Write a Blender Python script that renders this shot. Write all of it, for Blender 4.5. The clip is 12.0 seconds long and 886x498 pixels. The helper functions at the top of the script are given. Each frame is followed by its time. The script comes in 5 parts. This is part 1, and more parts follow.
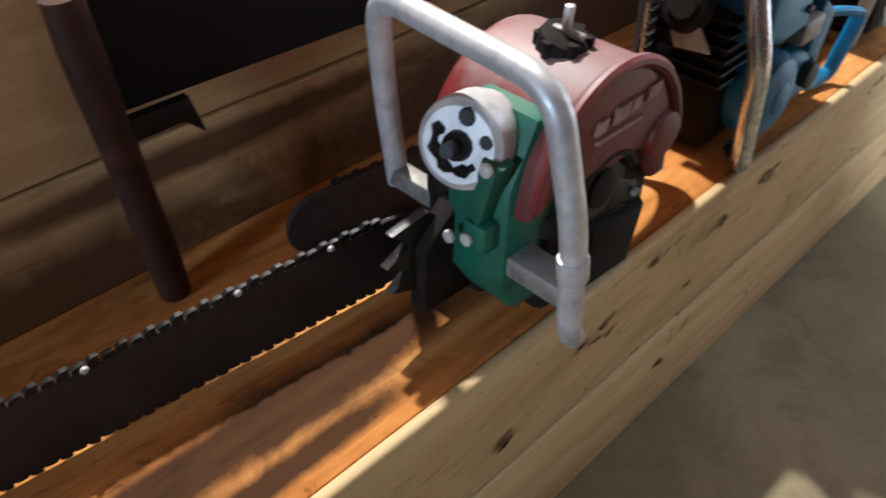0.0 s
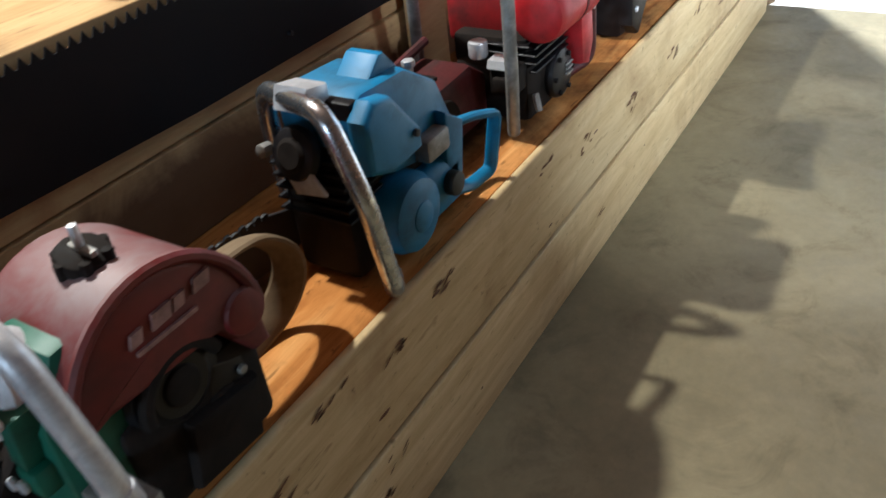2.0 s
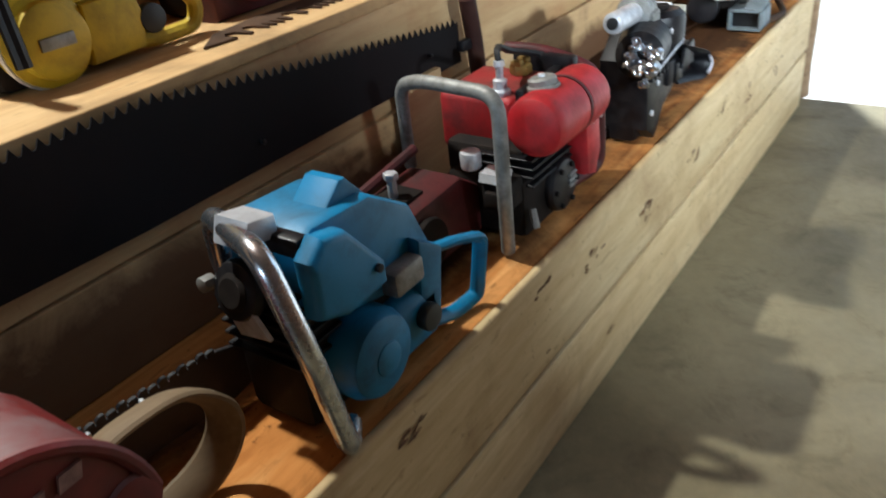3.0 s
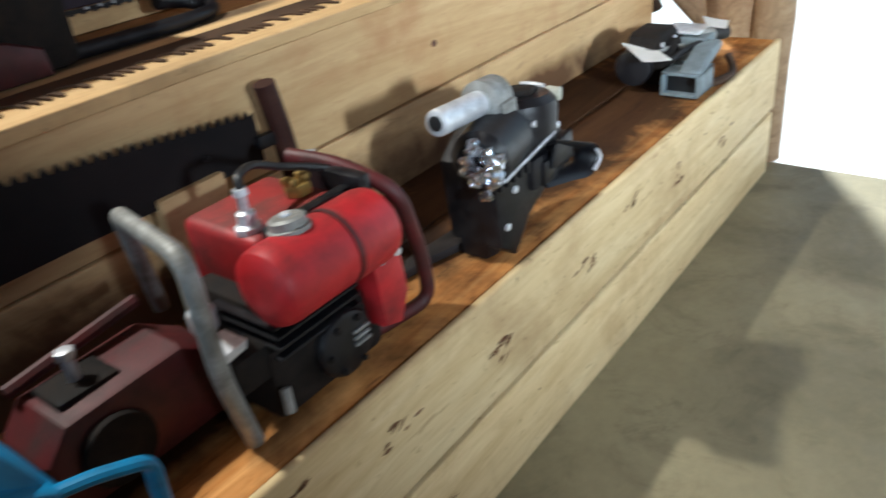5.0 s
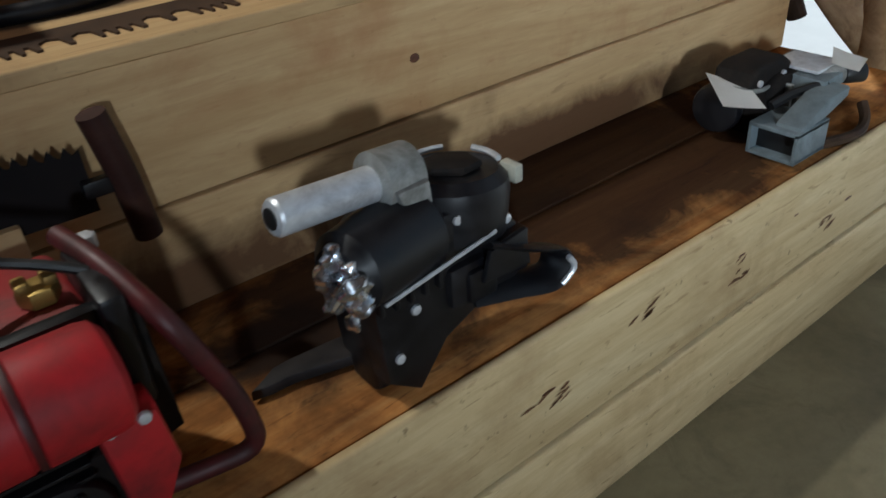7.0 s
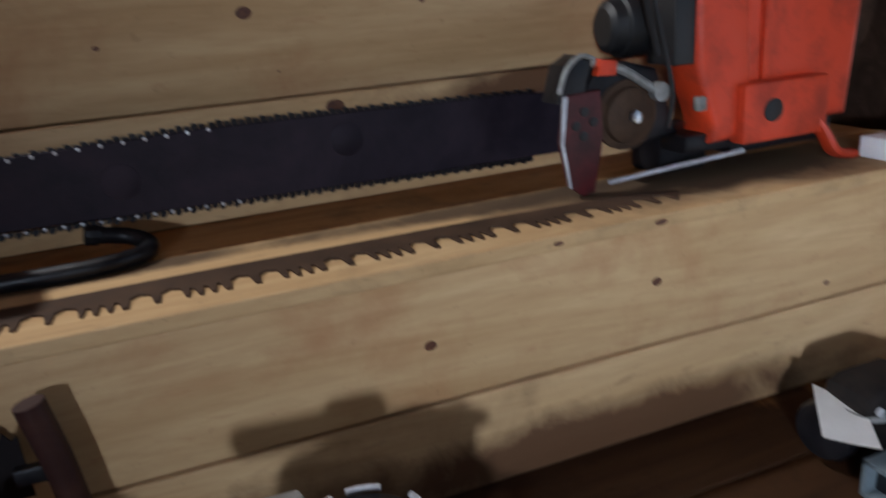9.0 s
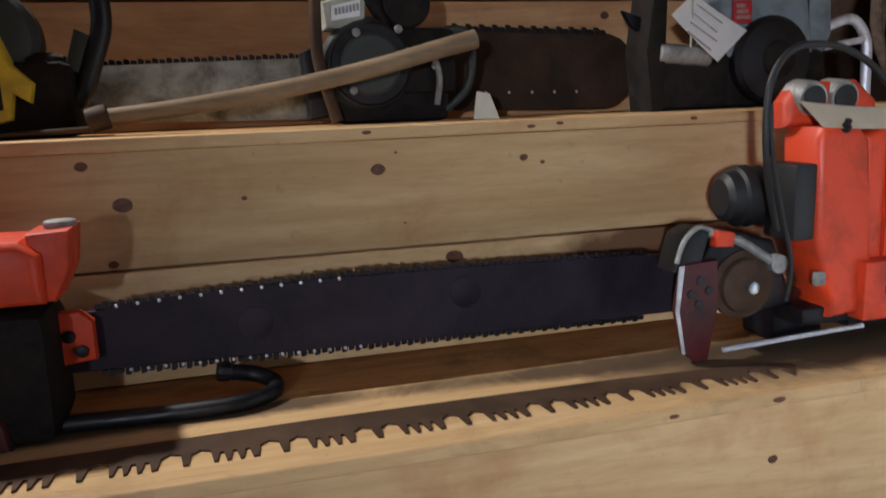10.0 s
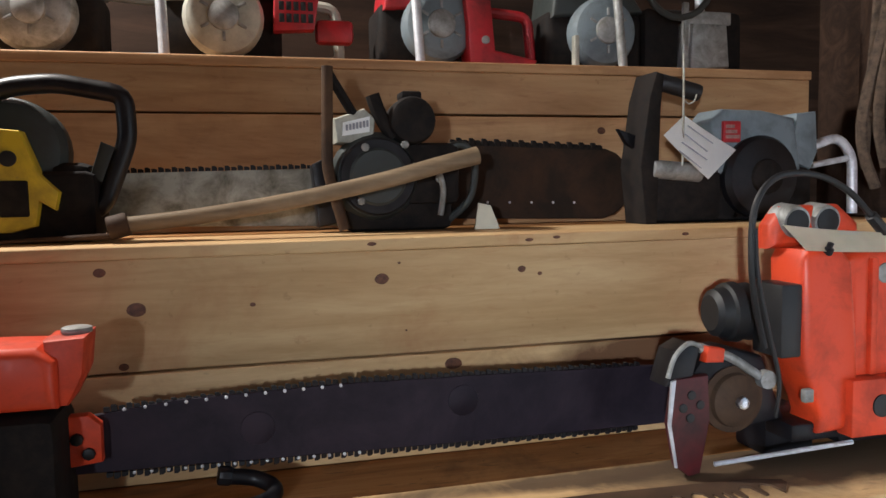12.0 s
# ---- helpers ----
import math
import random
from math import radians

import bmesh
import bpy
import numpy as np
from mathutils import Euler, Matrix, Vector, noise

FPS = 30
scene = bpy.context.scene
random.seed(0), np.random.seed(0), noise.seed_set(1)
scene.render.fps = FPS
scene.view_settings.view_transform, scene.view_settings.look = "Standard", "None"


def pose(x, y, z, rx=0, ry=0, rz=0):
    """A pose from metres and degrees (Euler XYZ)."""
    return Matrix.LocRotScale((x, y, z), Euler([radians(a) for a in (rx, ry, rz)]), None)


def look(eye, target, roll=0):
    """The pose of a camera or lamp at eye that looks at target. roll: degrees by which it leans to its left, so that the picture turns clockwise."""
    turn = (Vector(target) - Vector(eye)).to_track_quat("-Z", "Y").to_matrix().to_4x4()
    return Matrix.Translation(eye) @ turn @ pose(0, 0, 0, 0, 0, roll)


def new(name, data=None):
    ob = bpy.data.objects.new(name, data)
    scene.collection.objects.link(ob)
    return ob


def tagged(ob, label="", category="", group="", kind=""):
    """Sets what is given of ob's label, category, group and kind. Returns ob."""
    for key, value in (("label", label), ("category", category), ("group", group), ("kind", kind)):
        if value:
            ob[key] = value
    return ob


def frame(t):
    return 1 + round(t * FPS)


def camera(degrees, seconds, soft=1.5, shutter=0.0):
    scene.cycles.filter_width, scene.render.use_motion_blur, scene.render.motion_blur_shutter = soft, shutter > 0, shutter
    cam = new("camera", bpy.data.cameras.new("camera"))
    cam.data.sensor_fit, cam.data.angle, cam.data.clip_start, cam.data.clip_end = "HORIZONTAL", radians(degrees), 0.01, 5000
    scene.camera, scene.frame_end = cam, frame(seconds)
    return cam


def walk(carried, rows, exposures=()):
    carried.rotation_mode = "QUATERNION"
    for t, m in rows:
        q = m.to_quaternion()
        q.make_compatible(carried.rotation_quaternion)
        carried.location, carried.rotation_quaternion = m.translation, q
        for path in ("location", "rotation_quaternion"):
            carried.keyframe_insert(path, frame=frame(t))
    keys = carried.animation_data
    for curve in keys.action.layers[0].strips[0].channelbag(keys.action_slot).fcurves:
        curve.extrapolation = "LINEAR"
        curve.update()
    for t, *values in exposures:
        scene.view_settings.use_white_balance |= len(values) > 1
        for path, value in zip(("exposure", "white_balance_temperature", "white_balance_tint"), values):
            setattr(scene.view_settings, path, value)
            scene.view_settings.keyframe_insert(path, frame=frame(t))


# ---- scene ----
cam = camera(59.79, 12.0, 1.5, 0.4)
PATH = [
    (0.0, (-0.0440, -0.3132, 0.9311), (0.8795, 0.6565, -0.2111), -0.58),
    (0.5, (-0.0183, -0.3229, 0.9439), (0.9992, 0.5423, -0.2023), -2.69),
    (1.0, (0.0151, -0.3573, 0.9478), (1.0633, 0.4871, -0.1862), -5.87),
    (1.5, (0.0968, -0.4151, 0.9587), (1.2123, 0.4232, -0.1140), -7.49),
    (2.0, (0.1827, -0.4813, 0.9763), (1.3589, 0.3458, -0.0386), -7.16),
    (2.5, (0.2641, -0.4756, 0.9742), (1.4808, 0.3321, -0.0081), -6.19),
    (2.7, (0.2959, -0.4668, 0.9749), (1.5277, 0.3675, 0.0343), -6.13),
    (4.3, (0.6468, -0.5034, 0.9972), (1.5655, 0.7767, 0.2130), -9.70),
    (4.5, (0.7036, -0.5345, 0.9907), (1.6826, 0.6803, 0.1763), -9.37),
    (5.0, (0.8415, -0.5396, 0.9698), (2.0222, 0.4433, 0.1111), -6.57),
    (5.5, (0.9804, -0.5203, 0.9736), (2.2326, 0.3464, 0.0913), -4.93),
    (6.0, (1.1320, -0.5074, 0.9681), (2.2707, 0.4704, 0.0489), -5.24),
    (6.5, (1.2590, -0.5035, 0.9535), (2.2094, 0.6357, 0.0066), -5.02),
    (6.7, (1.2874, -0.5004, 0.9488), (2.2048, 0.6651, 0.0012), -4.46),
    (8.3, (1.5947, -0.4615, 0.9855), (2.4318, 0.8386, 0.1448), -3.76),
    (8.5, (1.6008, -0.4534, 0.9836), (2.4319, 0.9097, 0.2427), -3.44),
    (9.0, (1.6718, -0.4837, 1.0301), (2.2542, 1.0799, 0.4703), -4.53),
    (9.5, (1.6598, -0.4775, 1.0667), (2.1270, 1.1687, 0.6549), -3.72),
    (10.0, (1.6167, -0.4821, 1.1165), (2.0662, 1.1883, 0.7913), -2.15),
    (10.5, (1.6060, -0.5057, 1.1349), (2.0526, 1.1811, 0.9056), -1.31),
    (11.0, (1.6130, -0.5223, 1.1565), (2.0609, 1.1702, 0.9769), -1.06),
    (11.5, (1.6154, -0.5255, 1.1627), (2.0636, 1.1703, 1.0189), -0.97),
    (12.0, (1.6126, -0.5254, 1.1645), (2.0640, 1.1703, 1.0275), -0.93),
]
EXPOSURES = [(0.0, 0.75, 5900, 9), (1.5, 0.5, 5800, 7), (2.7, 0.0, 5700, 2), (4.5, 0.2, 5700, 2), (5.3, -0.25, 5600, 0), (6.0, -0.9, 5600, -2), (6.7, -1.35, 5700, 0), (8.3, -0.85, 5200, 8), (9.0, -1.15, 5500, 10), (10.0, -0.75, 5800, 10), (12.0, -0.42, 5900, 9)]
walk(cam, [(t, look(eye, target, roll)) for t, eye, target, roll in PATH], EXPOSURES)

# ---- world, lamps, exposure ----
world = bpy.data.worlds.new("World")
scene.world = world
world.use_nodes = True
_sky = world.node_tree.nodes.new("ShaderNodeTexSky")
_sky.sky_type, _sky.sun_disc, _sky.sun_elevation, _sky.sun_rotation = "NISHITA", False, radians(48), radians(100)
_bg = world.node_tree.nodes["Background"]
_bg.inputs[1].default_value = 0.08
world.node_tree.links.new(_sky.outputs[0], _bg.inputs[0])


def lamp(name, kind, m, power, colour, size=0.1, size_y=None):
    data = bpy.data.lights.new(name, kind)
    data.energy, data.color = power, colour
    if kind == "AREA":
        data.size = size
        if size_y:
            data.shape, data.size_y = "RECTANGLE", size_y
        else:
            data.shape = "DISK"
    elif kind == "SUN":
        data.angle = radians(size)
    else:
        data.shadow_soft_size = size
    ob = new(name, data)
    ob.matrix_world = m
    return ob


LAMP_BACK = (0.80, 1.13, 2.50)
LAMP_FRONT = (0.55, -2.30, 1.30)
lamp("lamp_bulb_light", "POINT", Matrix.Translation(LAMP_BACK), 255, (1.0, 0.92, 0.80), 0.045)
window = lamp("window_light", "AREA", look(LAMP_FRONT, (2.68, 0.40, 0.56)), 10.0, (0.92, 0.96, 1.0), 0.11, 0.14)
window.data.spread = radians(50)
side = lamp("side_window_light", "AREA", look((-3.18, -0.45, 1.30), (0.40, 0.08, 0.50)), 3.4, (0.74, 0.88, 1.0), 0.4, 0.5)
side.data.spread = radians(50)
lamp("doorway_light", "AREA", look((3.28, -1.15, 1.25), (1.2, -0.3, 0.5)), 6.5, (0.74, 0.89, 1.0), 1.7, 1.9)
lamp("sun", "SUN", look((7.0, 2.70, 4.2), (3.0, -0.05, 0)), 10.0, (1.0, 0.97, 0.92), 4.0)

# ---- materials ----
MATS = {}


def material(name):
    m = bpy.data.materials.new(name)
    m.use_nodes = True
    return m, m.node_tree.nodes, m.node_tree.links, m.node_tree.nodes["Principled BSDF"]


def ramp(nodes, stops):
    r = nodes.new("ShaderNodeValToRGB")
    els = r.color_ramp.elements
    els[0].position, els[0].color = stops[0][0], (*stops[0][1], 1)
    els[1].position, els[1].color = stops[-1][0], (*stops[-1][1], 1)
    for p, c in stops[1:-1]:
        e = els.new(p)
        e.color = (*c, 1)
    return r


def mapped(nodes, links, scale, wobble=True):
    """Object coordinates, shifted for each object by its random number."""
    co = nodes.new("ShaderNodeTexCoord")
    info = nodes.new("ShaderNodeObjectInfo")
    mul = nodes.new("ShaderNodeMath")
    mul.operation = "MULTIPLY"
    mul.inputs[1].default_value = 17.0
    links.new(info.outputs["Random"], mul.inputs[0])
    add = nodes.new("ShaderNodeVectorMath")
    links.new(co.outputs["Object"], add.inputs[0])
    if wobble:
        links.new(mul.outputs[0], add.inputs[1])
    mp = nodes.new("ShaderNodeMapping")
    mp.inputs["Scale"].default_value = scale
    links.new(add.outputs[0], mp.inputs["Vector"])
    return mp.outputs[0], info


def tex(nodes, links, vec, scale, detail=6, rough=0.6, distort=0.0):
    n = nodes.new("ShaderNodeTexNoise")
    n.inputs["Scale"].default_value, n.inputs["Detail"].default_value = scale, detail
    n.inputs["Roughness"].default_value, n.inputs["Distortion"].default_value = rough, distort
    links.new(vec, n.inputs["Vector"])
    return n.outputs["Fac"]


def mix(nodes, links, fac, a, b, mode="MIX"):
    n = nodes.new("ShaderNodeMix")
    n.data_type, n.blend_type = "RGBA", mode
    for sock, v in ((n.inputs[0], fac), (n.inputs[6], a), (n.inputs[7], b)):
        if isinstance(v, (int, float)):
            sock.default_value = v
        elif isinstance(v, tuple):
            sock.default_value = (*v, 1)
        else:
            links.new(v, sock)
    return n.outputs[2]


def bump(nodes, links, bsdf, height, strength, dist=0.002):
    b = nodes.new("ShaderNodeBump")
    b.inputs["Strength"].default_value, b.inputs["Distance"].default_value = strength, dist
    links.new(height, b.inputs["Height"])
    links.new(b.outputs[0], bsdf.inputs["Normal"])


def wood(name, dark, mid, light, stain, stain_amount=0.5, rough=0.62, grain=1.0, flecks=0.0, dark_patches=(), streak=0.3, upright=False, gloss=0.22):
    """Sawn softwood, grain along x."""
    m, nodes, links, bsdf = material(name)
    vec, info = mapped(nodes, links, (4.2, 34 * grain, 34 * grain))
    fibre = tex(nodes, links, vec, 2.2, 9, 0.68, 0.9)
    vec2, _ = mapped(nodes, links, (1.0, 10, 10))
    broad = tex(nodes, links, vec2, 1.2, 5, 0.6, 1.9)
    vec3, _ = mapped(nodes, links, (1, 1, 1))
    blot = tex(nodes, links, vec3, 4.5, 6, 0.65, 0.4)
    c1 = ramp(nodes, [(0.28, dark), (0.5, mid), (0.72, light)])
    links.new(broad, c1.inputs[0])
    c2 = ramp(nodes, [(0.34, (0.66, 0.58, 0.50)), (0.58, (1, 1, 1))])
    links.new(fibre, c2.inputs[0])
    col = mix(nodes, links, streak, c1.outputs[0], c2.outputs[0], "MULTIPLY")
    c3 = ramp(nodes, [(0.52, (0, 0, 0)), (0.74, (stain_amount,) * 3)])
    links.new(blot, c3.inputs[0])
    col = mix(nodes, links, c3.outputs[0], col, stain)
    if flecks:
        vec4, _ = mapped(nodes, links, (16, 85, 85))
        dash = tex(nodes, links, vec4, 1.0, 3, 0.5, 0.6)
        c4 = ramp(nodes, [(0.64, (0, 0, 0)), (0.72, (flecks,) * 3)])
        links.new(dash, c4.inputs[0])
        vec5, _ = mapped(nodes, links, (1.0, 1.0, 1.0))
        speck = tex(nodes, links, vec5, 55, 4, 0.6)
        c5 = ramp(nodes, [(0.66, (0, 0, 0)), (0.73, (flecks,) * 3)])
        links.new(speck, c5.inputs[0])
        col = mix(nodes, links, c4.outputs[0], col, stain)
        col = mix(nodes, links, c5.outputs[0], col, tuple(v * 0.5 for v in stain))
    # dark patches with ragged edges: stains, and in some planks painted shadow
    for cx, cy, rx, ry in dark_patches:
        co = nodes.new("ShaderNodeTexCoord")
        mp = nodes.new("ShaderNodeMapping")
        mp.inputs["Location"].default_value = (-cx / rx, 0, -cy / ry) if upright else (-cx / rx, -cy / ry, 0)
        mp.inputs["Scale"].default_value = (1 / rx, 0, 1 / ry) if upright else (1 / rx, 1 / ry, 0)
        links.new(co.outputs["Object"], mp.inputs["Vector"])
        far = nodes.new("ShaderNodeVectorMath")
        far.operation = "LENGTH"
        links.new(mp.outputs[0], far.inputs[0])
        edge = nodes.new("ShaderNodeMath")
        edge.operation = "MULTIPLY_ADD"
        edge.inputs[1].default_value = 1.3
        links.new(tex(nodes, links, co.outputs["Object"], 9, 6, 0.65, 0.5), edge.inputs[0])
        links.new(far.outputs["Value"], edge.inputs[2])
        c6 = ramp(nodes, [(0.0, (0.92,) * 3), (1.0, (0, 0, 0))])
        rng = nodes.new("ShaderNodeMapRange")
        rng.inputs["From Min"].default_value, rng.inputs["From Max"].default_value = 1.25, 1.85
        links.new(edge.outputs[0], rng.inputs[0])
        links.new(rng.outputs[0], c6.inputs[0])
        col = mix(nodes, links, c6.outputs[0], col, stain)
    hue = nodes.new("ShaderNodeHueSaturation")
    vmap = nodes.new("ShaderNodeMapRange")
    vmap.inputs["To Min"].default_value, vmap.inputs["To Max"].default_value = 0.86, 1.12
    links.new(info.outputs["Random"], vmap.inputs[0])
    links.new(vmap.outputs[0], hue.inputs["Value"])
    links.new(col, hue.inputs["Color"])
    links.new(hue.outputs[0], bsdf.inputs["Base Color"])
    bsdf.inputs["Roughness"].default_value = rough
    bsdf.inputs["Specular IOR Level"].default_value = gloss
    bump(nodes, links, bsdf, fibre, 0.3, 0.001)
    return m


def paint(name, colour, under, dirt, wear=0.5, rough=0.42, metal_under=0.6, cover=0.45, dust_sheen=None):
    """Worn paint over metal: chips down to bare metal, and oily dirt."""
    m, nodes, links, bsdf = material(name)
    vec, info = mapped(nodes, links, (1, 1, 1))
    fine = tex(nodes, links, vec, 60, 8, 0.7)
    mid = tex(nodes, links, vec, 14, 6, 0.65, 0.3)
    chip = ramp(nodes, [(0.60, (0, 0, 0)), (0.66, (1, 1, 1))])
    add = nodes.new("ShaderNodeMath")
    add.operation = "MULTIPLY_ADD"
    add.inputs[1].default_value, add.inputs[2].default_value = 0.45, 0.155 + (wear - 0.5) * 0.2
    links.new(fine, add.inputs[0])
    mul = nodes.new("ShaderNodeMath")
    mul.operation = "MULTIPLY_ADD"
    mul.inputs[1].default_value = 0.28
    links.new(mid, mul.inputs[0])
    links.new(add.outputs[0], mul.inputs[2])
    links.new(mul.outputs[0], chip.inputs[0])
    grime = ramp(nodes, [(cover, (0, 0, 0)), (cover + 0.30, (0.8, 0.8, 0.8))])
    links.new(mid, grime.inputs[0])
    col = mix(nodes, links, chip.outputs[0], colour, under)
    col = mix(nodes, links, grime.outputs[0], col, dirt)
    # upward faces take a film of dust and painted sheen
    if dust_sheen:
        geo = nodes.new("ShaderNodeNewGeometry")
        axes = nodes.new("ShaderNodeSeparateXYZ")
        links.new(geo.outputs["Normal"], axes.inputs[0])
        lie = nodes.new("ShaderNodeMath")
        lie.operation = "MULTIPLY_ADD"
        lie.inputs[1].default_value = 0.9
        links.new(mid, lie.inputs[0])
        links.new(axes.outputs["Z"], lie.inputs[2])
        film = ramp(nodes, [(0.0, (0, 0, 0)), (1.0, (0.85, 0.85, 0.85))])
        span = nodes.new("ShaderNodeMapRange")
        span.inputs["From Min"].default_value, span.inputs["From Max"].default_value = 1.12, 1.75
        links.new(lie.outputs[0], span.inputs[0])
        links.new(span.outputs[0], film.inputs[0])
        col = mix(nodes, links, film.outputs[0], col, dust_sheen)
    links.new(col, bsdf.inputs["Base Color"])
    mt = nodes.new("ShaderNodeMath")
    mt.operation = "MULTIPLY"
    mt.inputs[1].default_value = metal_under
    links.new(chip.outputs[0], mt.inputs[0])
    links.new(mt.outputs[0], bsdf.inputs["Metallic"])
    rr = ramp(nodes, [(0.3, (rough,) * 3), (0.8, (min(1, rough + 0.35),) * 3)])
    links.new(mid, rr.inputs[0])
    links.new(rr.outputs[0], bsdf.inputs["Roughness"])
    bump(nodes, links, bsdf, fine, 0.15, 0.0008)
    return m


def metal(name, colour, other, metallic=0.9, rough=0.35, scale=25.0, spread=0.3, sheen=0.5):
    m, nodes, links, bsdf = material(name)
    vec, info = mapped(nodes, links, (1, 1, 1))
    a = tex(nodes, links, vec, scale, 8, 0.68, 0.4)
    c = ramp(nodes, [(0.38, colour), (0.68, other)])
    links.new(a, c.inputs[0])
    links.new(c.outputs[0], bsdf.inputs["Base Color"])
    r = ramp(nodes, [(0.3, (rough,) * 3), (0.75, (min(1.0, rough + spread),) * 3)])
    links.new(a, r.inputs[0])
    links.new(r.outputs[0], bsdf.inputs["Roughness"])
    bsdf.inputs["Metallic"].default_value = metallic
    bsdf.inputs["Specular IOR Level"].default_value = sheen
    bump(nodes, links, bsdf, a, 0.2, 0.0006)
    return m


def concrete():
    m, nodes, links, bsdf = material("concrete")
    vec, _ = mapped(nodes, links, (1, 1, 1), False)
    big = tex(nodes, links, vec, 1.8, 6, 0.6, 0.5)
    small = tex(nodes, links, vec, 35, 8, 0.7)
    spots = tex(nodes, links, vec, 7, 5, 0.7, 0.8)
    c = ramp(nodes, [(0.32, (0.15, 0.122, 0.064)), (0.5, (0.225, 0.186, 0.104)), (0.68, (0.32, 0.27, 0.16))])
    links.new(big, c.inputs[0])
    c2 = ramp(nodes, [(0.3, (0.80, 0.80, 0.80)), (0.7, (1.05, 1.05, 1.05))])
    links.new(small, c2.inputs[0])
    col = mix(nodes, links, 0.8, c.outputs[0], c2.outputs[0], "MULTIPLY")
    c3 = ramp(nodes, [(0.53, (0, 0, 0)), (0.72, (0.5, 0.5, 0.5))])
    links.new(spots, c3.inputs[0])
    col = mix(nodes, links, c3.outputs[0], col, (0.095, 0.075, 0.042))
    links.new(col, bsdf.inputs["Base Color"])
    r = ramp(nodes, [(0.3, (0.45,) * 3), (0.7, (0.7,) * 3)])
    links.new(spots, r.inputs[0])
    links.new(r.outputs[0], bsdf.inputs["Roughness"])
    bump(nodes, links, bsdf, small, 0.25, 0.002)
    return m


def plain(name, colour, rough=0.5, metallic=0.0, vary=0.25, scale=30):
    m, nodes, links, bsdf = material(name)
    vec, _ = mapped(nodes, links, (1, 1, 1))
    a = tex(nodes, links, vec, scale, 6, 0.65)
    c = ramp(nodes, [(0.3, tuple(v * (1 - vary) for v in colour)), (0.7, tuple(min(1, v * (1 + vary)) for v in colour))])
    links.new(a, c.inputs[0])
    links.new(c.outputs[0], bsdf.inputs["Base Color"])
    bsdf.inputs["Roughness"].default_value, bsdf.inputs["Metallic"].default_value = rough, metallic
    bump(nodes, links, bsdf, a, 0.15, 0.001)
    return m


PINE = wood("pine", (0.47, 0.295, 0.135), (0.55, 0.365, 0.18), (0.63, 0.44, 0.23), (0.36, 0.165, 0.07), 0.7, flecks=0.25)
# pine with darker uneven patches, mostly low on the boards
PINE_BLOTCHY = wood("blotchy_pine", (0.47, 0.295, 0.135), (0.55, 0.365, 0.18), (0.63, 0.44, 0.23), (0.10, 0.045, 0.022), 0.35, flecks=0.25,
                    dark_patches=((2.36, 0.85, 0.30, 0.075), (1.95, 0.80, 0.9, 0.05), (2.22, 0.40, 0.42, 0.06), (1.35, 0.40, 0.6, 0.085), (0.80, 0.42, 0.5, 0.11), (-0.1, 0.40, 0.5, 0.07), (0.25, 0.49, 0.35, 0.02)), upright=True)
# oil film on the plank, with the shadow below the guard painted in
EDGE_STAINED_SHADED = wood("stained_shaded_edge_plank", (0.47, 0.295, 0.135), (0.55, 0.365, 0.18), (0.63, 0.44, 0.23), (0.09, 0.06, 0.04), 0.5, flecks=0.3,
                    dark_patches=((2.52, 0.50, 0.40, 0.13), (2.15, 0.53, 0.30, 0.04), (1.5, 0.54, 0.4, 0.03)), gloss=0.1)
PINE_RED = wood("aged_pine", (0.35, 0.18, 0.082), (0.48, 0.27, 0.13), (0.57, 0.35, 0.175), (0.22, 0.10, 0.045), 0.5, flecks=0.25)
SHELF = wood("stained_plank", (0.20, 0.082, 0.026), (0.33, 0.155, 0.052), (0.45, 0.24, 0.095), (0.055, 0.028, 0.017), 0.95, flecks=0.5)
# spilt oil, plus the shadows by the two leftmost saws, put into the colour
SHELF_OIL_SHADE = wood("oil_stained_shaded_plank", (0.30, 0.105, 0.026), (0.52, 0.22, 0.062), (0.68, 0.35, 0.125), (0.022, 0.014, 0.011), 0.8, flecks=0.5,
                  dark_patches=((2.14, 0.24, 0.84, 0.27), (0.14, 0.098, 0.36, 0.038), (0.05, 0.045, 0.22, 0.016), (0.68, 0.235, 0.26, 0.07), (1.16, 0.20, 0.26, 0.12), (-0.45, 0.1, 0.3, 0.1), (1.62, 0.22, 0.10, 0.07)), streak=0.5, gloss=0.03, rough=0.95)
FRONT = wood("front_board", (0.52, 0.375, 0.19), (0.62, 0.47, 0.255), (0.70, 0.56, 0.33), (0.31, 0.195, 0.09), 0.65, flecks=0.6, streak=0.38)
ROUGH_WOOD = wood("rough_wood", (0.07, 0.035, 0.02), (0.13, 0.065, 0.035), (0.2, 0.11, 0.06), (0.04, 0.022, 0.015), 0.6, 0.85, 0.6)
DARK_POST = wood("dark_post_wood", (0.02, 0.011, 0.008), (0.04, 0.022, 0.014), (0.07, 0.038, 0.024), (0.015, 0.009, 0.007), 0.6, 0.85, 0.6)
LOG = wood("log_wood", (0.20, 0.13, 0.075), (0.33, 0.22, 0.13), (0.45, 0.32, 0.20), (0.12, 0.08, 0.05), 0.6, 0.8, 0.5)
HANDLE_WOOD = wood("handle_wood", (0.12, 0.082, 0.048), (0.19, 0.135, 0.082), (0.27, 0.20, 0.125), (0.07, 0.048, 0.03), 0.6, 0.6)
DARK_WOOD = wood("dark_handle_wood", (0.022, 0.008, 0.007), (0.038, 0.014, 0.011), (0.058, 0.024, 0.016), (0.015, 0.008, 0.007), 0.5, 0.55)
CHECK = plain("dark_split_wood", (0.15, 0.072, 0.032), 0.8, 0, 0.6, 150)
